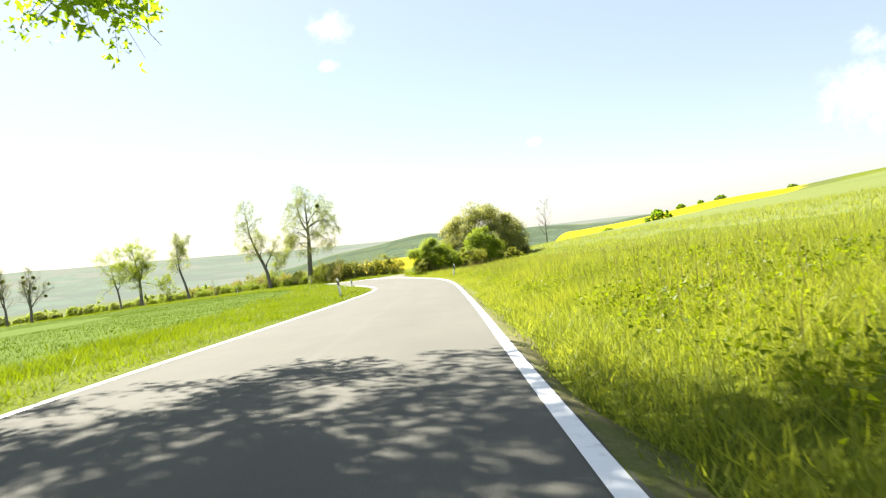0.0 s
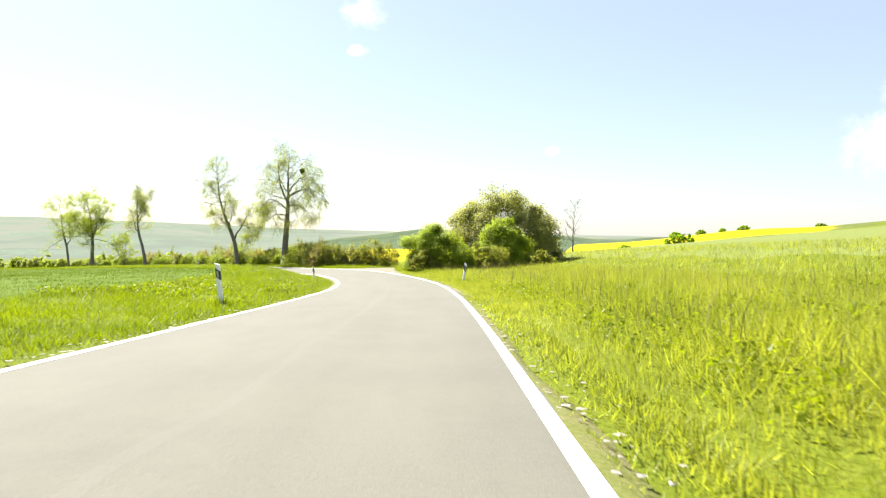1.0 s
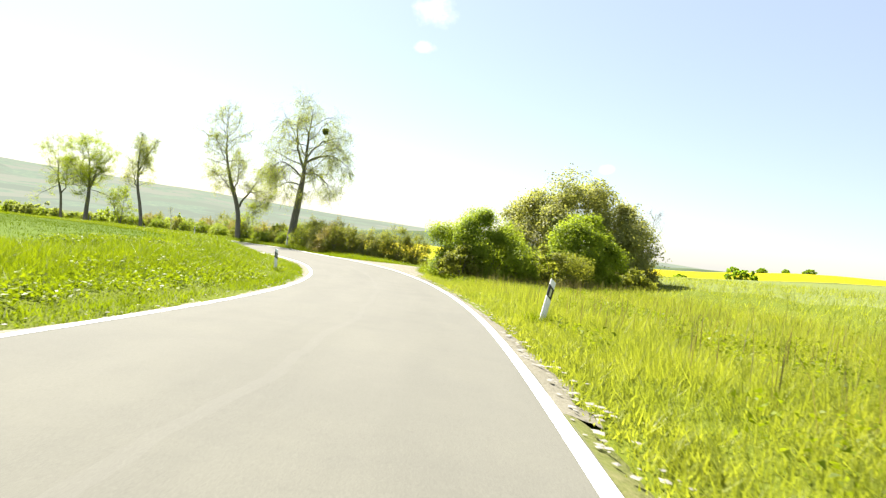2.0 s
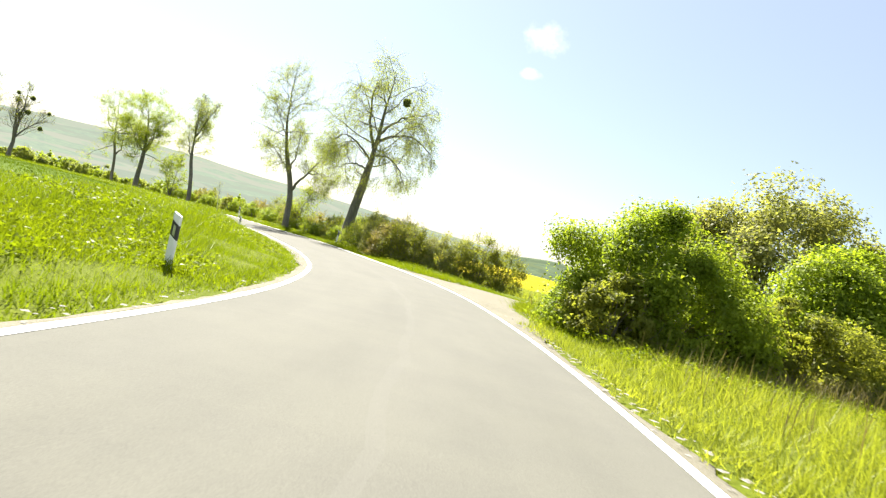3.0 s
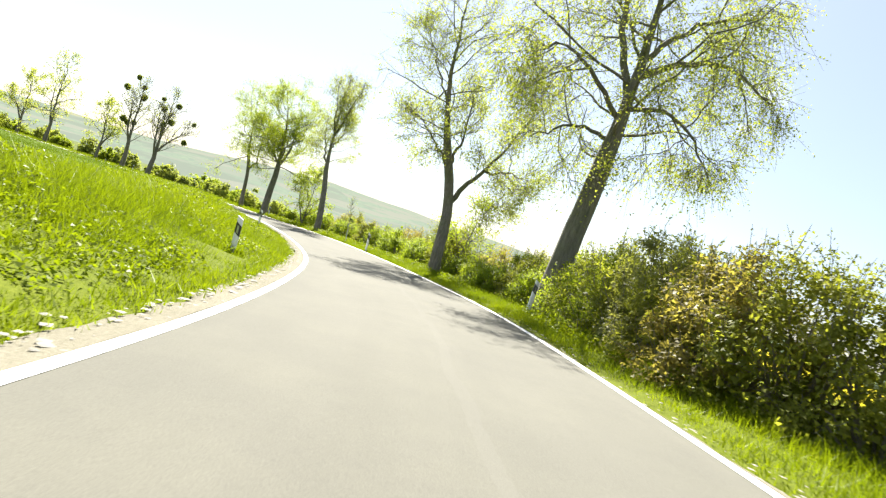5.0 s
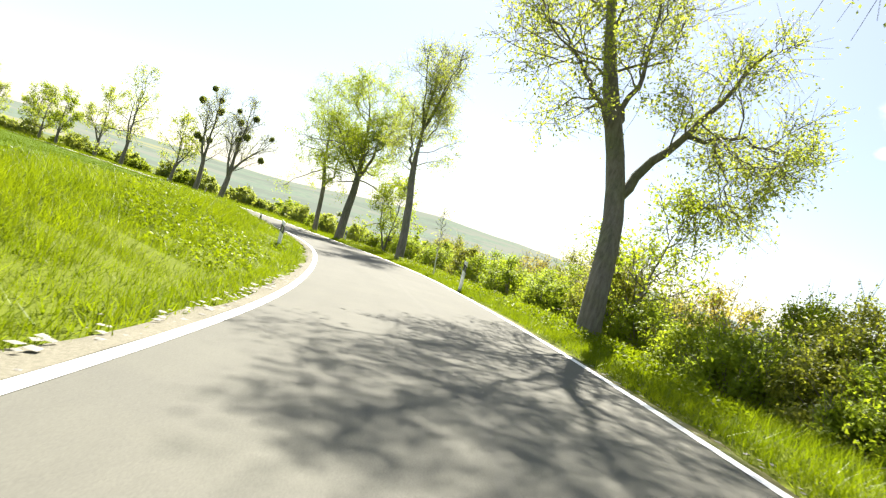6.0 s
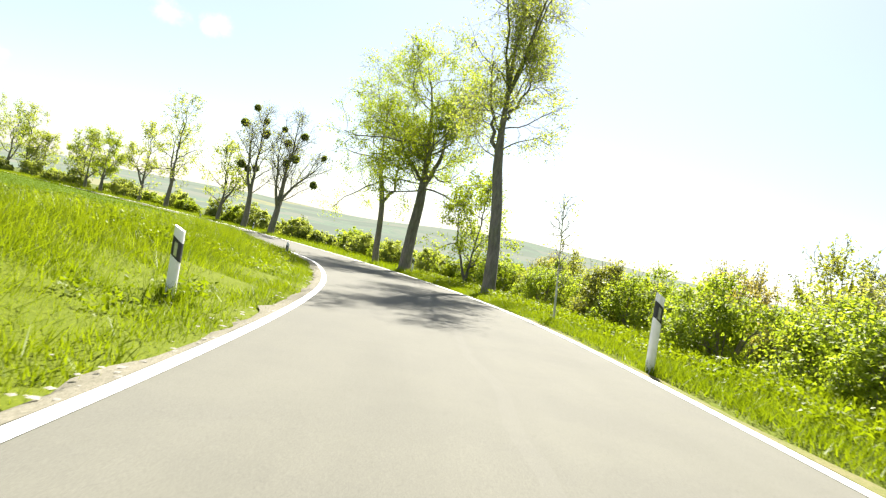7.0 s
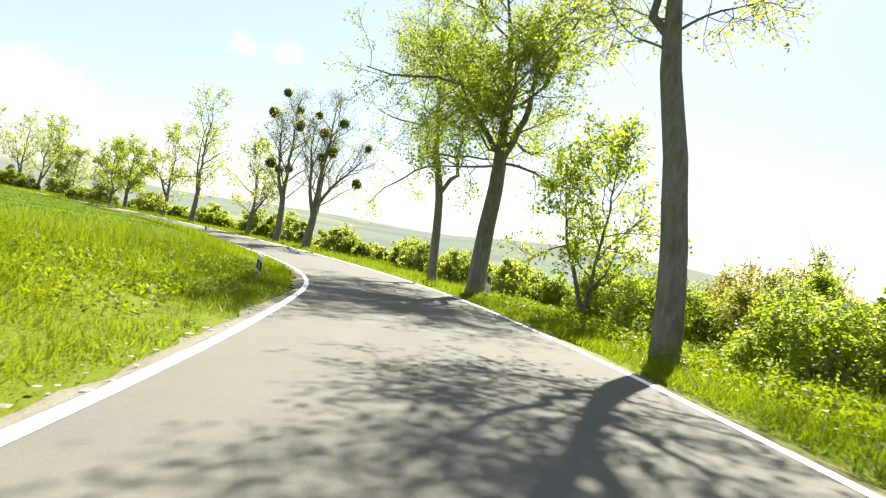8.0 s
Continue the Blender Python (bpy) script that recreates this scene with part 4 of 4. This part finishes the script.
# ---- shrubs ----
def shrub(name, label, seed, x, y, w, d, h, leaf, clumps=120, per=34, leaf_size=0.13, twiggy=0.3, yaw=0, group="hedgerow shrubs", category="shrub", plain=True, ragged=0.26, airy=0.0):
    """A shrub: stems from the foot bear lobes of leaf clumps over an uneven dome, with shoots standing out of it."""
    rng = np.random.default_rng(seed)
    ob = new(name)
    wood, crown = Geo(), Geo()
    off = rng.uniform(0, 50)
    size = min(w, d, h * 1.2)
    count = int(np.clip(5.0 * (w * d + (w + d) * h) / size ** 2 * (1 + size / 5), 18, 110))
    a = np.arange(count) * 2.39996 + rng.uniform(0, 0.6, count)
    z = np.clip((np.arange(count) + rng.uniform(0, 1, count)) / count, 0.03, 0.99)
    rr = np.sqrt(1 - z ** 2.4)
    lobes = np.stack([rr * np.cos(a), rr * np.sin(a), z], -1)
    lump = np.array([1 + ragged * noise.noise(Vector((p[0] * 1.9 + off, p[1] * 1.9, p[2] * 2.4))) * 2 for p in lobes])
    lobes = lobes * (lump * rng.uniform(0.72, 0.84, count))[:, None] * np.array([w / 2, d / 2, h])
    lr = size * 0.175 * rng.uniform(0.65, 1.35, count)
    # clumps sit on the outside of each lobe
    which = rng.integers(0, count, clumps)
    out = unit(lobes / np.array([w / 2, d / 2, h]) + np.array([0, 0, 0.15]))
    way = unit(out[which] * 0.75 + rng.normal(0, 0.62, (clumps, 3)))
    cs = lobes[which] + way * (lr[which] * rng.uniform(0.4 - airy, 1.05, clumps))[:, None]
    cs[:, 2] = np.maximum(cs[:, 2], 0.10)
    m = rng.poisson(per, clumps)
    at = np.repeat(cs, m, axis=0)
    spread = np.repeat(np.clip(lr[which] * 0.36, 0.12, 0.3) * rng.uniform(0.7, 1.3, clumps), m)
    at = at + np.clip(rng.normal(0, 1, at.shape), -1.15, 1.15) * spread[:, None] * np.array([1, 1, 0.7])
    at[:, 2] = np.maximum(at[:, 2], 0.03)
    leaves(crown, at, leaf_size, rng, 0.9, 1.5, plain, np.repeat(way * 1.5, m, axis=0))
    # larger shaded leaves fill the inside
    core = np.repeat(lobes * np.array([0.82, 0.82, 0.84]), 12, axis=0) + np.clip(rng.normal(0, 0.45, (count * 12, 3)), -0.7, 0.7) * np.repeat(lr, 12)[:, None]
    core[:, 2] = np.maximum(core[:, 2], 0.08)
    leaves(crown, core, min(0.2, max(leaf_size * 2.2, size * 0.055)), rng, 0.6, 1.4, True)
    for c, r in zip(lobes, lr):
        foot = np.array([c[0] * 0.15, c[1] * 0.15, -0.1])
        mid = (foot + c) / 2 + np.array([0, 0, 0.10 * h]) + rng.normal(0, 0.04 * size, 3)
        tube(wood, np.array([foot, mid, c]), [0.012 * size ** 0.8 + 0.01, 0.02, 0.009], 3)
        tw = curve_limb(rng, c, unit(c / np.array([w, d, h]) + rng.normal(0, 0.4, 3)), r * 1.1, 2, 0.2, 0.1)
        tube(wood, tw, [0.010, 0.007, 0.004], 3)
    for i in range(int(clumps * twiggy * 0.6)):
        c = cs[rng.integers(clumps)]
        way = unit(np.array([c[0] / w, c[1] / d, 0.45 + c[2] / h * 0.7]) + rng.normal(0, 0.25, 3))
        tw = curve_limb(rng, c, way, (0.2 + min(h, 2.5) * rng.uniform(0.05, 0.18)), 2, 0.2, 0.2)
        tube(wood, tw, [0.009, 0.006, 0.003], 3)
        leaves(crown, np.repeat((tw + np.roll(tw, 1, 0))[1:] / 2, 4, axis=0) + rng.normal(0, 0.04, (8, 3)), leaf_size * 0.9, rng, 0.35, 1.5, plain)
    part("brushwood", wood, M_TWIG, ob, "brown stems and twigs", kind="stuff")
    part("foliage", crown, leaf, ob, kind="stuff")
    ob.matrix_basis = pose(x, y, gz(x, y) - 0.03, 0, 0, yaw)
    return tagged(ob, label, category, group)


G1 = "thicket at the field entrance"
shrub("bush", "large rounded bush of bright green leaves", 201, -1.65, 70.4, 5.3, 4.6, 3.6, M_LEAF_BUSH, 2100, 40, 0.062, 0.02, group=G1, category="bush", ragged=0.16)
shrub("bush", "dense bush with whitish-green blossom sprays", 202, -2.7, 68.5, 1.9, 1.7, 1.8, M_LEAF_OLIVE, 190, 40, 0.07, 0.15, group=G1, category="bush", plain=False)
shrub("bush", "deep green maple bush", 203, 3.7, 73.6, 4.2, 3.8, 4.5, M_LEAF_BUSH, 1100, 44, 0.08, 0.05, group=G1, category="bush", ragged=0.13)
shrub("bush", "low yellow-green bush before the thicket", 204, 1.9, 70.6, 4.6, 2.7, 2.1, M_LEAF_OLIVE, 700, 40, 0.06, 0.1, group=G1, category="bush")
shrub("bush", "tall domed willow with pale thin leaves", 205, 4.1, 82.8, 12.0, 9.4, 7.2, M_LEAF_PALE, 3600, 26, 0.115, 0.02, group=G1, category="bush", airy=0.2, ragged=0.03)
shrub("bush", "low olive bush at the field's corner", 206, 7.1, 75.5, 2.2, 1.9, 1.2, M_LEAF_OLIVE, 70, 36, 0.09, 0.3, group=G1, category="bush")
shrub("bush", "olive bush in the field corner", 207, -2.6, 92.4, 4.3, 3.5, 2.5, M_LEAF_OLIVE, 240, 40, 0.10, 0.4, group=G1, category="bush")


def hedge(rows, seed):
    rng = np.random.default_rng(seed)
    for name, label, s, l, w, h, leaf, clumps, per, size, twig, group in rows:
        p = on_road(s, l)
        shrub(name, label, int(rng.integers(1e6)), p[0], p[1], w, w * 0.8, h, leaf, clumps, per, size, twig, float(rng.uniform(0, 360)), group, ragged=0.2)


H1, H2 = "thorn hedge before the leaning tree", "green shrubs along the bend"
rows = []
line = np.array([(-8.2, 93.0), (-11.0, 92.2), (-13.8, 92.2), (-15.9, 93.8), (-17.8, 96.8), (-20.2, 101.5), (-22.6, 106.2), (-26.2, 109.8)])
run = np.concatenate([[0], np.cumsum(np.linalg.norm(np.diff(line, axis=0), axis=1))])
for i, q in enumerate(np.arange(0, run[-1], 1.35)):
    px_, py_ = np.interp(q, run, line[:, 0]), np.interp(q, run, line[:, 1])
    shrub("shrub", "yellow-green thorn shrub at the hedge's end" if i < 2 else "brownish thorn shrub with small new leaves", 400 + i, px_, py_, 3.1, 2.5, 2.9 + 0.3 * math.sin(i * 1.7) - 0.04 * max(0, i - 6),
          (M_LEAF_OLIVE if i < 2 else (M_LEAF_OLIVE, M_LEAF_BROWN, M_LEAF_OLIVE, M_LEAF_PALE, M_LEAF_OLIVE)[i % 5] if i < 10 else (M_LEAF_FRESH, M_LEAF_OLIVE)[i % 2]), 420, 24, 0.055, 0.6, 40 * i, H1, ragged=0.13, airy=0.2)
for i, s in enumerate(np.arange(108.0, 147, 1.5)):
    rows.append(("shrub", "leafy green shrub by the road" if i % 2 else "yellow-green shrub by the road", s, 6.3 + 0.6 * math.sin(i * 1.9), 2.4 + 0.4 * math.sin(i * 2.7), 1.5 + 0.3 * math.sin(i * 1.3) + (0.9 if i in (6, 7) else 0) + 0.2 * (i > 9),
                 (M_LEAF_BUSH, M_LEAF_OLIVE, M_LEAF_BUSH, M_LEAF_FRESH, M_LEAF_BUSH)[i % 5], 380, 28, 0.052, 0.5, H2))
for i, s in enumerate(np.arange(101, 146, 2.2)):
    rows.append(("shrub", "tangled greyish shrub on the slope", s, 9.0 + 0.7 * math.sin(i * 2.3), 2.8, 2.3 + 0.5 * math.sin(i * 1.1) + 1.2 * (i < 4) + 1.3 * (i in (10, 11, 12)), (M_LEAF_OLIVE, M_LEAF_BROWN, M_LEAF_PALE)[i % 3], 240, 20, 0.06, 1.0, H2))
for i, s in enumerate(np.arange(147, 167, 2.0)):
    rows.append(("shrub", "low green shrub along the road" if i % 2 else "yellow-green shrub along the road", s, 7.4 + 0.9 * math.sin(i * 1.7), 2.5, 1.5 + 0.35 * math.sin(i * 2.3), (M_LEAF_YELLOW, M_LEAF_BUSH, M_LEAF_FRESH)[i % 3], 140, 32, 0.09, 0.6, H2))
for i, s in enumerate(np.arange(167, 232, 2.4)):
    rows.append(("shrub", "yellow-green shrub behind the far trees" if i % 2 else "light green shrub behind the far trees", s, 8.6 + 1.6 * math.sin(i * 1.7), 3.4, 1.8 + 0.6 * math.sin(i * 2.3), (M_LEAF_YELLOW, M_LEAF_FRESH, M_LEAF_YELLOW)[i % 3], 140, 30, 0.14, 0.4, H2))
hedge(rows, 5)

# bushes and woods in the valley and along the rape field
def copies(src, spots, seed, lo, hi):
    rng = np.random.default_rng(seed)
    for x, y in spots:
        k = rng.uniform(lo, hi)
        copy_thing(src, pose(x, y, gz(x, y) - 0.1, 0, 0, rng.uniform(0, 360)) @ Matrix.Diagonal((k, k, k * rng.uniform(0.8, 1.15), 1)))


far_a = shrub("bush", "rounded yellow-green bush in the valley meadow", 301, -78, 141, 3.8, 3.5, 2.5, M_LEAF_YELLOW, 70, 20, 0.3, 0.3, group="valley bushes", category="bush")
far_b = shrub("bush", "rounded green bush in the valley meadow", 302, -68, 144, 4.2, 3.9, 2.8, M_LEAF_FRESH, 70, 20, 0.3, 0.3, group="valley bushes", category="bush")
rng = np.random.default_rng(8)
spots = []
for i in range(46):
    s, l = rng.uniform(112, 245), rng.uniform(13, 62)
    p = on_road(s, l)
    spots.append((p[0], p[1]))
copies(far_a, spots[:23], 1, 0.7, 1.3)
copies(far_b, spots[23:], 2, 0.7, 1.3)
far_c = shrub("bush", "dark green bush at the edge of the rape field", 303, 113, 352, 15, 10, 4.5, M_LEAF_DEEP, 110, 22, 0.8, 0.2, group="field-edge bushes", category="bush")
copies(far_c, [(176, 456), (188, 452), (164, 462), (232, 440), (335, 540), (150, 470), (85, 350), (352, 545)], 3, 0.45, 0.8)


# ---- grass ----
def blades(name, label, material, x, y, height, width, seed, curl=0.35, segments=2, tuft=1, base=None):
    """Many bent blades, each a narrow tapering strip."""
    rng = np.random.default_rng(seed)
    n = len(x)
    vary = 1.0
    a = rng.uniform(0, 2 * math.pi, n)
    if tuft > 1:                        # blades fan out of shared tufts
        m = n // tuft
        n = m * tuft
        vary = np.repeat(rng.uniform(0.75, 1.25, m), tuft)
        a = a[:n]
        off = np.abs(rng.normal(0, 0.17, n)) * vary
        x, y = np.repeat(x[:m], tuft) + np.cos(a) * off, np.repeat(y[:m], tuft) + np.sin(a) * off
        height = np.repeat(np.broadcast_to(height, (len(height),))[:m], tuft)
    z = ground(x, y) if base is None else base
    foot = np.stack([x, y, z - 0.03], -1)
    h = height * vary * rng.uniform(0.55, 1.2, n)
    b = a + rng.normal(0, 0.8, n)
    out = np.stack([np.cos(a), np.sin(a), np.zeros(n)], -1)
    side = np.stack([-np.sin(b), np.cos(b), np.zeros(n)], -1)
    w = (width * rng.uniform(0.6, 1.4, n))[:, None]
    c = (np.abs(rng.normal(0, curl, n)) * h)[:, None]
    up = np.array([0, 0, 1.0]) * h[:, None]
    g = Geo()
    if segments == 2:
        v = np.stack([foot - side * w / 2, foot + side * w / 2, foot + up * 0.6 + out * c * 0.35 + side * w * 0.4, foot + up * 0.6 + out * c * 0.35 - side * w * 0.4,
                      foot + up + out * c], 1).reshape(-1, 3)
        i = np.arange(n)[:, None] * 5
        g.v.append(v)
        g.f.append(i + np.array([[0, 1, 2, 3]]))
        g.f.append(i + np.array([[3, 2, 4]]))
        g.n = len(v)
    else:
        v = np.stack([foot - side * w / 2, foot + side * w / 2, foot + up + out * c], 1).reshape(-1, 3)
        g.add(v, np.arange(3 * n).reshape(-1, 3))
    ob = new(name, g.mesh(name, material))
    return tagged(ob, label, "grass", kind="stuff")


def strip_spots(rng, n, s0, s1, l0, l1, power=1.0):
    s = rng.uniform(s0, s1, n)
    l = l0 + (l1 - l0) * rng.uniform(0, 1, n) ** power
    l = np.where(l > 0, np.maximum(l, HALF + 0.10 + 0.2 * smooth01((s - 40) / 20) + 0.12 * np.sin(s * 0.9) + layby(s) + rng.uniform(0, 0.4, n)), np.minimum(l, -HALF - 0.12 - 0.16 * smooth01((s - 65) / 15) * (1 - smooth01((s - 104) / 12)) - rng.uniform(0, 0.25, n)))
    p = on_road(s, l)
    return p[:, 0], p[:, 1], s, l


rng = np.random.default_rng(77)


def lush(s, l, seed):
    """How tall the grass stands from place to place: drifts and hollows some metres wide."""
    return 0.6 + 0.75 * (np.sin(s * 0.55 + seed) * np.sin(l * 0.9 + 0.4 * s) * 0.5 + 0.5)


def inner(x, y, s, l):
    keep = l > -bank_width(s)
    return x[keep], y[keep], s[keep], l[keep]


x, y, s, l = strip_spots(rng, 190000, -4, 50, 2.7, 11, 1.3)
blades("meadow_grass", "tall yellow-green meadow grass beside the road", M_BLADE, x, y, (0.06 + 0.36 * smooth01((l - 2.6) / 2.4)) * lush(s, l, 1), 0.012, 1, curl=0.75, segments=1, tuft=6)
x, y, s, l = strip_spots(rng, 120000, 34, 75, 2.7, 14, 1.2)
blades("meadow_grass", "tall yellow-green meadow grass on the slope", M_BLADE, x, y, (0.06 + 0.32 * smooth01((l - 2.6) / 2.4)) * lush(s, l, 2), 0.014, 11, curl=0.8, segments=1, tuft=6)
x, y, s, l = strip_spots(rng, 70000, -4, 110, 10, 40, 1.3)
blades("meadow_grass", "tall pale meadow grass on the slope", M_BLADE, x, y, 0.32 * lush(s, l, 3), 0.03, 2, segments=1, curl=0.9, tuft=4)
x, y, s, l = strip_spots(rng, 130000, 66, 150, 2.8, 7.5, 1.3)
blades("verge_grass", "lush green grass on the verge", M_BLADE_LUSH, x, y, (0.09 + 0.2 * smooth01((l - 2.9) / 1.6)) * lush(s, l, 4), 0.013, 3, segments=1, tuft=5, curl=0.8)
x, y, s, l = strip_spots(rng, 30000, 148, 235, 2.9, 9, 1.2)
blades("verge_grass", "lush green grass on the verge", M_BLADE_LUSH, x, y, 0.26 * lush(s, l, 5), 0.026, 4, segments=1, tuft=4)
x, y, s, l = inner(*strip_spots(rng, 250000, 2, 150, -2.6, -6.5, 1.1))
blades("verge_grass", "bright green grass on the bank", M_BLADE_LUSH, x, y, (0.09 + 0.24 * smooth01((-l - 3.0) / 2.6) * (0.4 + 0.6 * smooth01((s - 35) / 25))) * lush(s, l, 6), 0.013, 5, curl=0.8, segments=1, tuft=6)
x, y, s, l = inner(*strip_spots(rng, 140000, 2, 150, -4.0, -10.2, 1.0))
blades("verge_grass", "bright green grass towards the field", M_BLADE_LUSH, x, y, (0.12 + 0.18 * (0.3 + 0.7 * smooth01((s - 35) / 25))) * lush(s, l, 7), 0.018, 15, curl=0.9, segments=1, tuft=5)
x, y, s, l = strip_spots(rng, 30000, 148, 235, -2.8, -6.2, 1.0)
blades("verge_grass", "bright green grass on the far bank", M_BLADE_LUSH, x, y, 0.32 * lush(s, l, 8), 0.03, 6, segments=1, tuft=4)
x, y, s, l = strip_spots(rng, 90000, 0, 235, -4.8, -26, 1.4)
x, y = x[l < -bank_width(s)], y[l < -bank_width(s)]
blades("wheat", "even young wheat in the field", M_WHEAT, x, y, np.full(len(x), 0.13), 0.03, 7, segments=1, curl=0.9)
# short grass creeping over the verge
for seed, s0, s1, side, material in ((21, -3, 68, 1, M_BLADE), (22, 0, 150, -1, M_BLADE_LUSH), (23, 96, 150, 1, M_BLADE_LUSH)):
    n = 14000 if side > 0 else 9000
    s = rng.uniform(s0, s1, n)
    l = side * (HALF + 0.05 + (0.22 * smooth01((s - 38) / 8) if side > 0 else 0.06) + 0.7 * rng.uniform(0, 1, n) ** (0.7 if side > 0 else 0.45))
    p = on_road(s, l, 0.015)
    blades("verge_grass", "short thin grass creeping over the verge", material, p[:, 0], p[:, 1], 0.04 + 0.12 * smooth01((np.abs(l) - HALF) / 0.8), 0.016, seed, segments=1, curl=0.9, base=p[:, 2])
# seed heads and dry stalks
x, y, s, l = strip_spots(rng, 2600, -2, 80, 4.2, 13, 1.2)
blades("dry_stalks", "dry straw-coloured stalks among the grass", M_STRAW, x, y, np.full(len(x), 0.75), 0.012, 8, curl=0.2)

x = 2.4 + rng.normal(0, 1.3, 500)
y = 68.6 + 0.25 * (x - 2.4) + rng.normal(0, 0.35, 500)
blades("dry_stalks", "bleached dead grass stalks before the thicket", M_STRAW, x, y, np.full(500, 0.7), 0.014, 9, curl=0.55)


POSTS = [o for o in scene.objects if o.name.startswith("delineator_post")]
for i, o in enumerate(POSTS):
    a, d = rng.uniform(0, 6.28, 260), 0.07 + np.abs(rng.normal(0, 0.16, 260))
    px_, py_ = o.matrix_basis.translation.x + np.cos(a) * d, o.matrix_basis.translation.y + np.sin(a) * d
    blades("verge_grass", "uncut grass tuft at a road post's foot", M_BLADE_LUSH, px_, py_, np.full(260, 0.26), 0.012, 60 + i, curl=0.5)


def weeds(name, label, s0, s1, l0, l1, count, seed, h, size=0.06):
    """Leafy nettles and dock in drifts on the bank."""
    r = np.random.default_rng(seed)
    g = Geo()
    s, l = r.uniform(s0, s1, count), r.uniform(l0, l1, count)
    keep = np.array([noise.noise(Vector((a * 0.16, b * 0.35, seed))) for a, b in zip(s, l)]) > -0.05
    keep &= ((l > 0) & (l > HALF + 0.8 + layby(s))) | ((l < 0) & (l > -bank_width(s)))
    p = on_road(s[keep], l[keep])
    z = ground(p[:, 0], p[:, 1])
    for a, b, c in zip(p[:, 0], p[:, 1], z):
        m = 22
        hh = h * r.uniform(0.6, 1.2)
        q = r.uniform(0, 1, m)
        pts = np.column_stack([a + r.normal(0, 0.10, m), b + r.normal(0, 0.10, m), c + q * hh])
        leaves(g, pts, size, r, 0.9, 1.7, True)
    tagged(new(name, g.mesh(name, M_WEED)), label, "weeds", kind="stuff")


weeds("weeds", "leafy green nettles and dock on the bank", 36, 150, -9.5, -3.4, 9000, 5, 0.26, 0.046)
weeds("weeds", "leafy herbs on the slope beside the road", -2, 75, 3.6, 12, 6500, 6, 0.34, 0.04)
weeds("weeds", "leafy herbs at the hedge's foot", 93, 150, 3.5, 7.0, 3200, 7, 0.3, 0.048)


def stones():
    """Broken stones and asphalt crumbs along the tarmac's edge."""
    r = np.random.default_rng(12)
    g = Geo()
    spots = [(r.uniform(20, 150), -HALF - abs(r.normal(0.12, 0.2))) for _ in range(700)] + [(r.uniform(20, 110), HALF + abs(r.normal(0.1, 0.25))) for _ in range(700)]
    spots += [(r.uniform(69, 86), HALF + r.uniform(0.2, 2.4)) for _ in range(350)]
    slabs = [(r.uniform(78, 113), -HALF - r.uniform(0.08, 0.42)) for _ in range(260)] + [(r.uniform(38, 66), HALF + r.uniform(0.08, 0.42)) for _ in range(150)]
    for i, (s, l) in enumerate(spots + slabs):
        c = on_road(s, l, 0.0)
        k = min(0.034, abs(r.normal(0.010, 0.012)) + 0.007)
        v = np.array([[1, 0, 0], [-1, 0, 0], [0, 1, 0], [0, -1, 0], [0, 0, 0.7], [0, 0, -0.7]]) * r.uniform(0.6, 1.3, (6, 3)) * (k if i < len(spots) else r.uniform(0.018, 0.045)) * np.array([1.4, 1.4, 0.35 if i < len(spots) else 0.22])
        a = r.uniform(0, 6.28)
        v = v @ np.array([[math.cos(a), -math.sin(a), 0], [math.sin(a), math.cos(a), 0], [0, 0, 1]])
        g.add(v + c, [[0, 2, 4], [2, 1, 4], [1, 3, 4], [3, 0, 4], [2, 0, 5], [1, 2, 5], [3, 1, 5], [0, 3, 5]])
    tagged(new("gravel", g.mesh("gravel", M_STONE)), "loose pale stones along the road's edge", "gravel", kind="stuff")


stones()
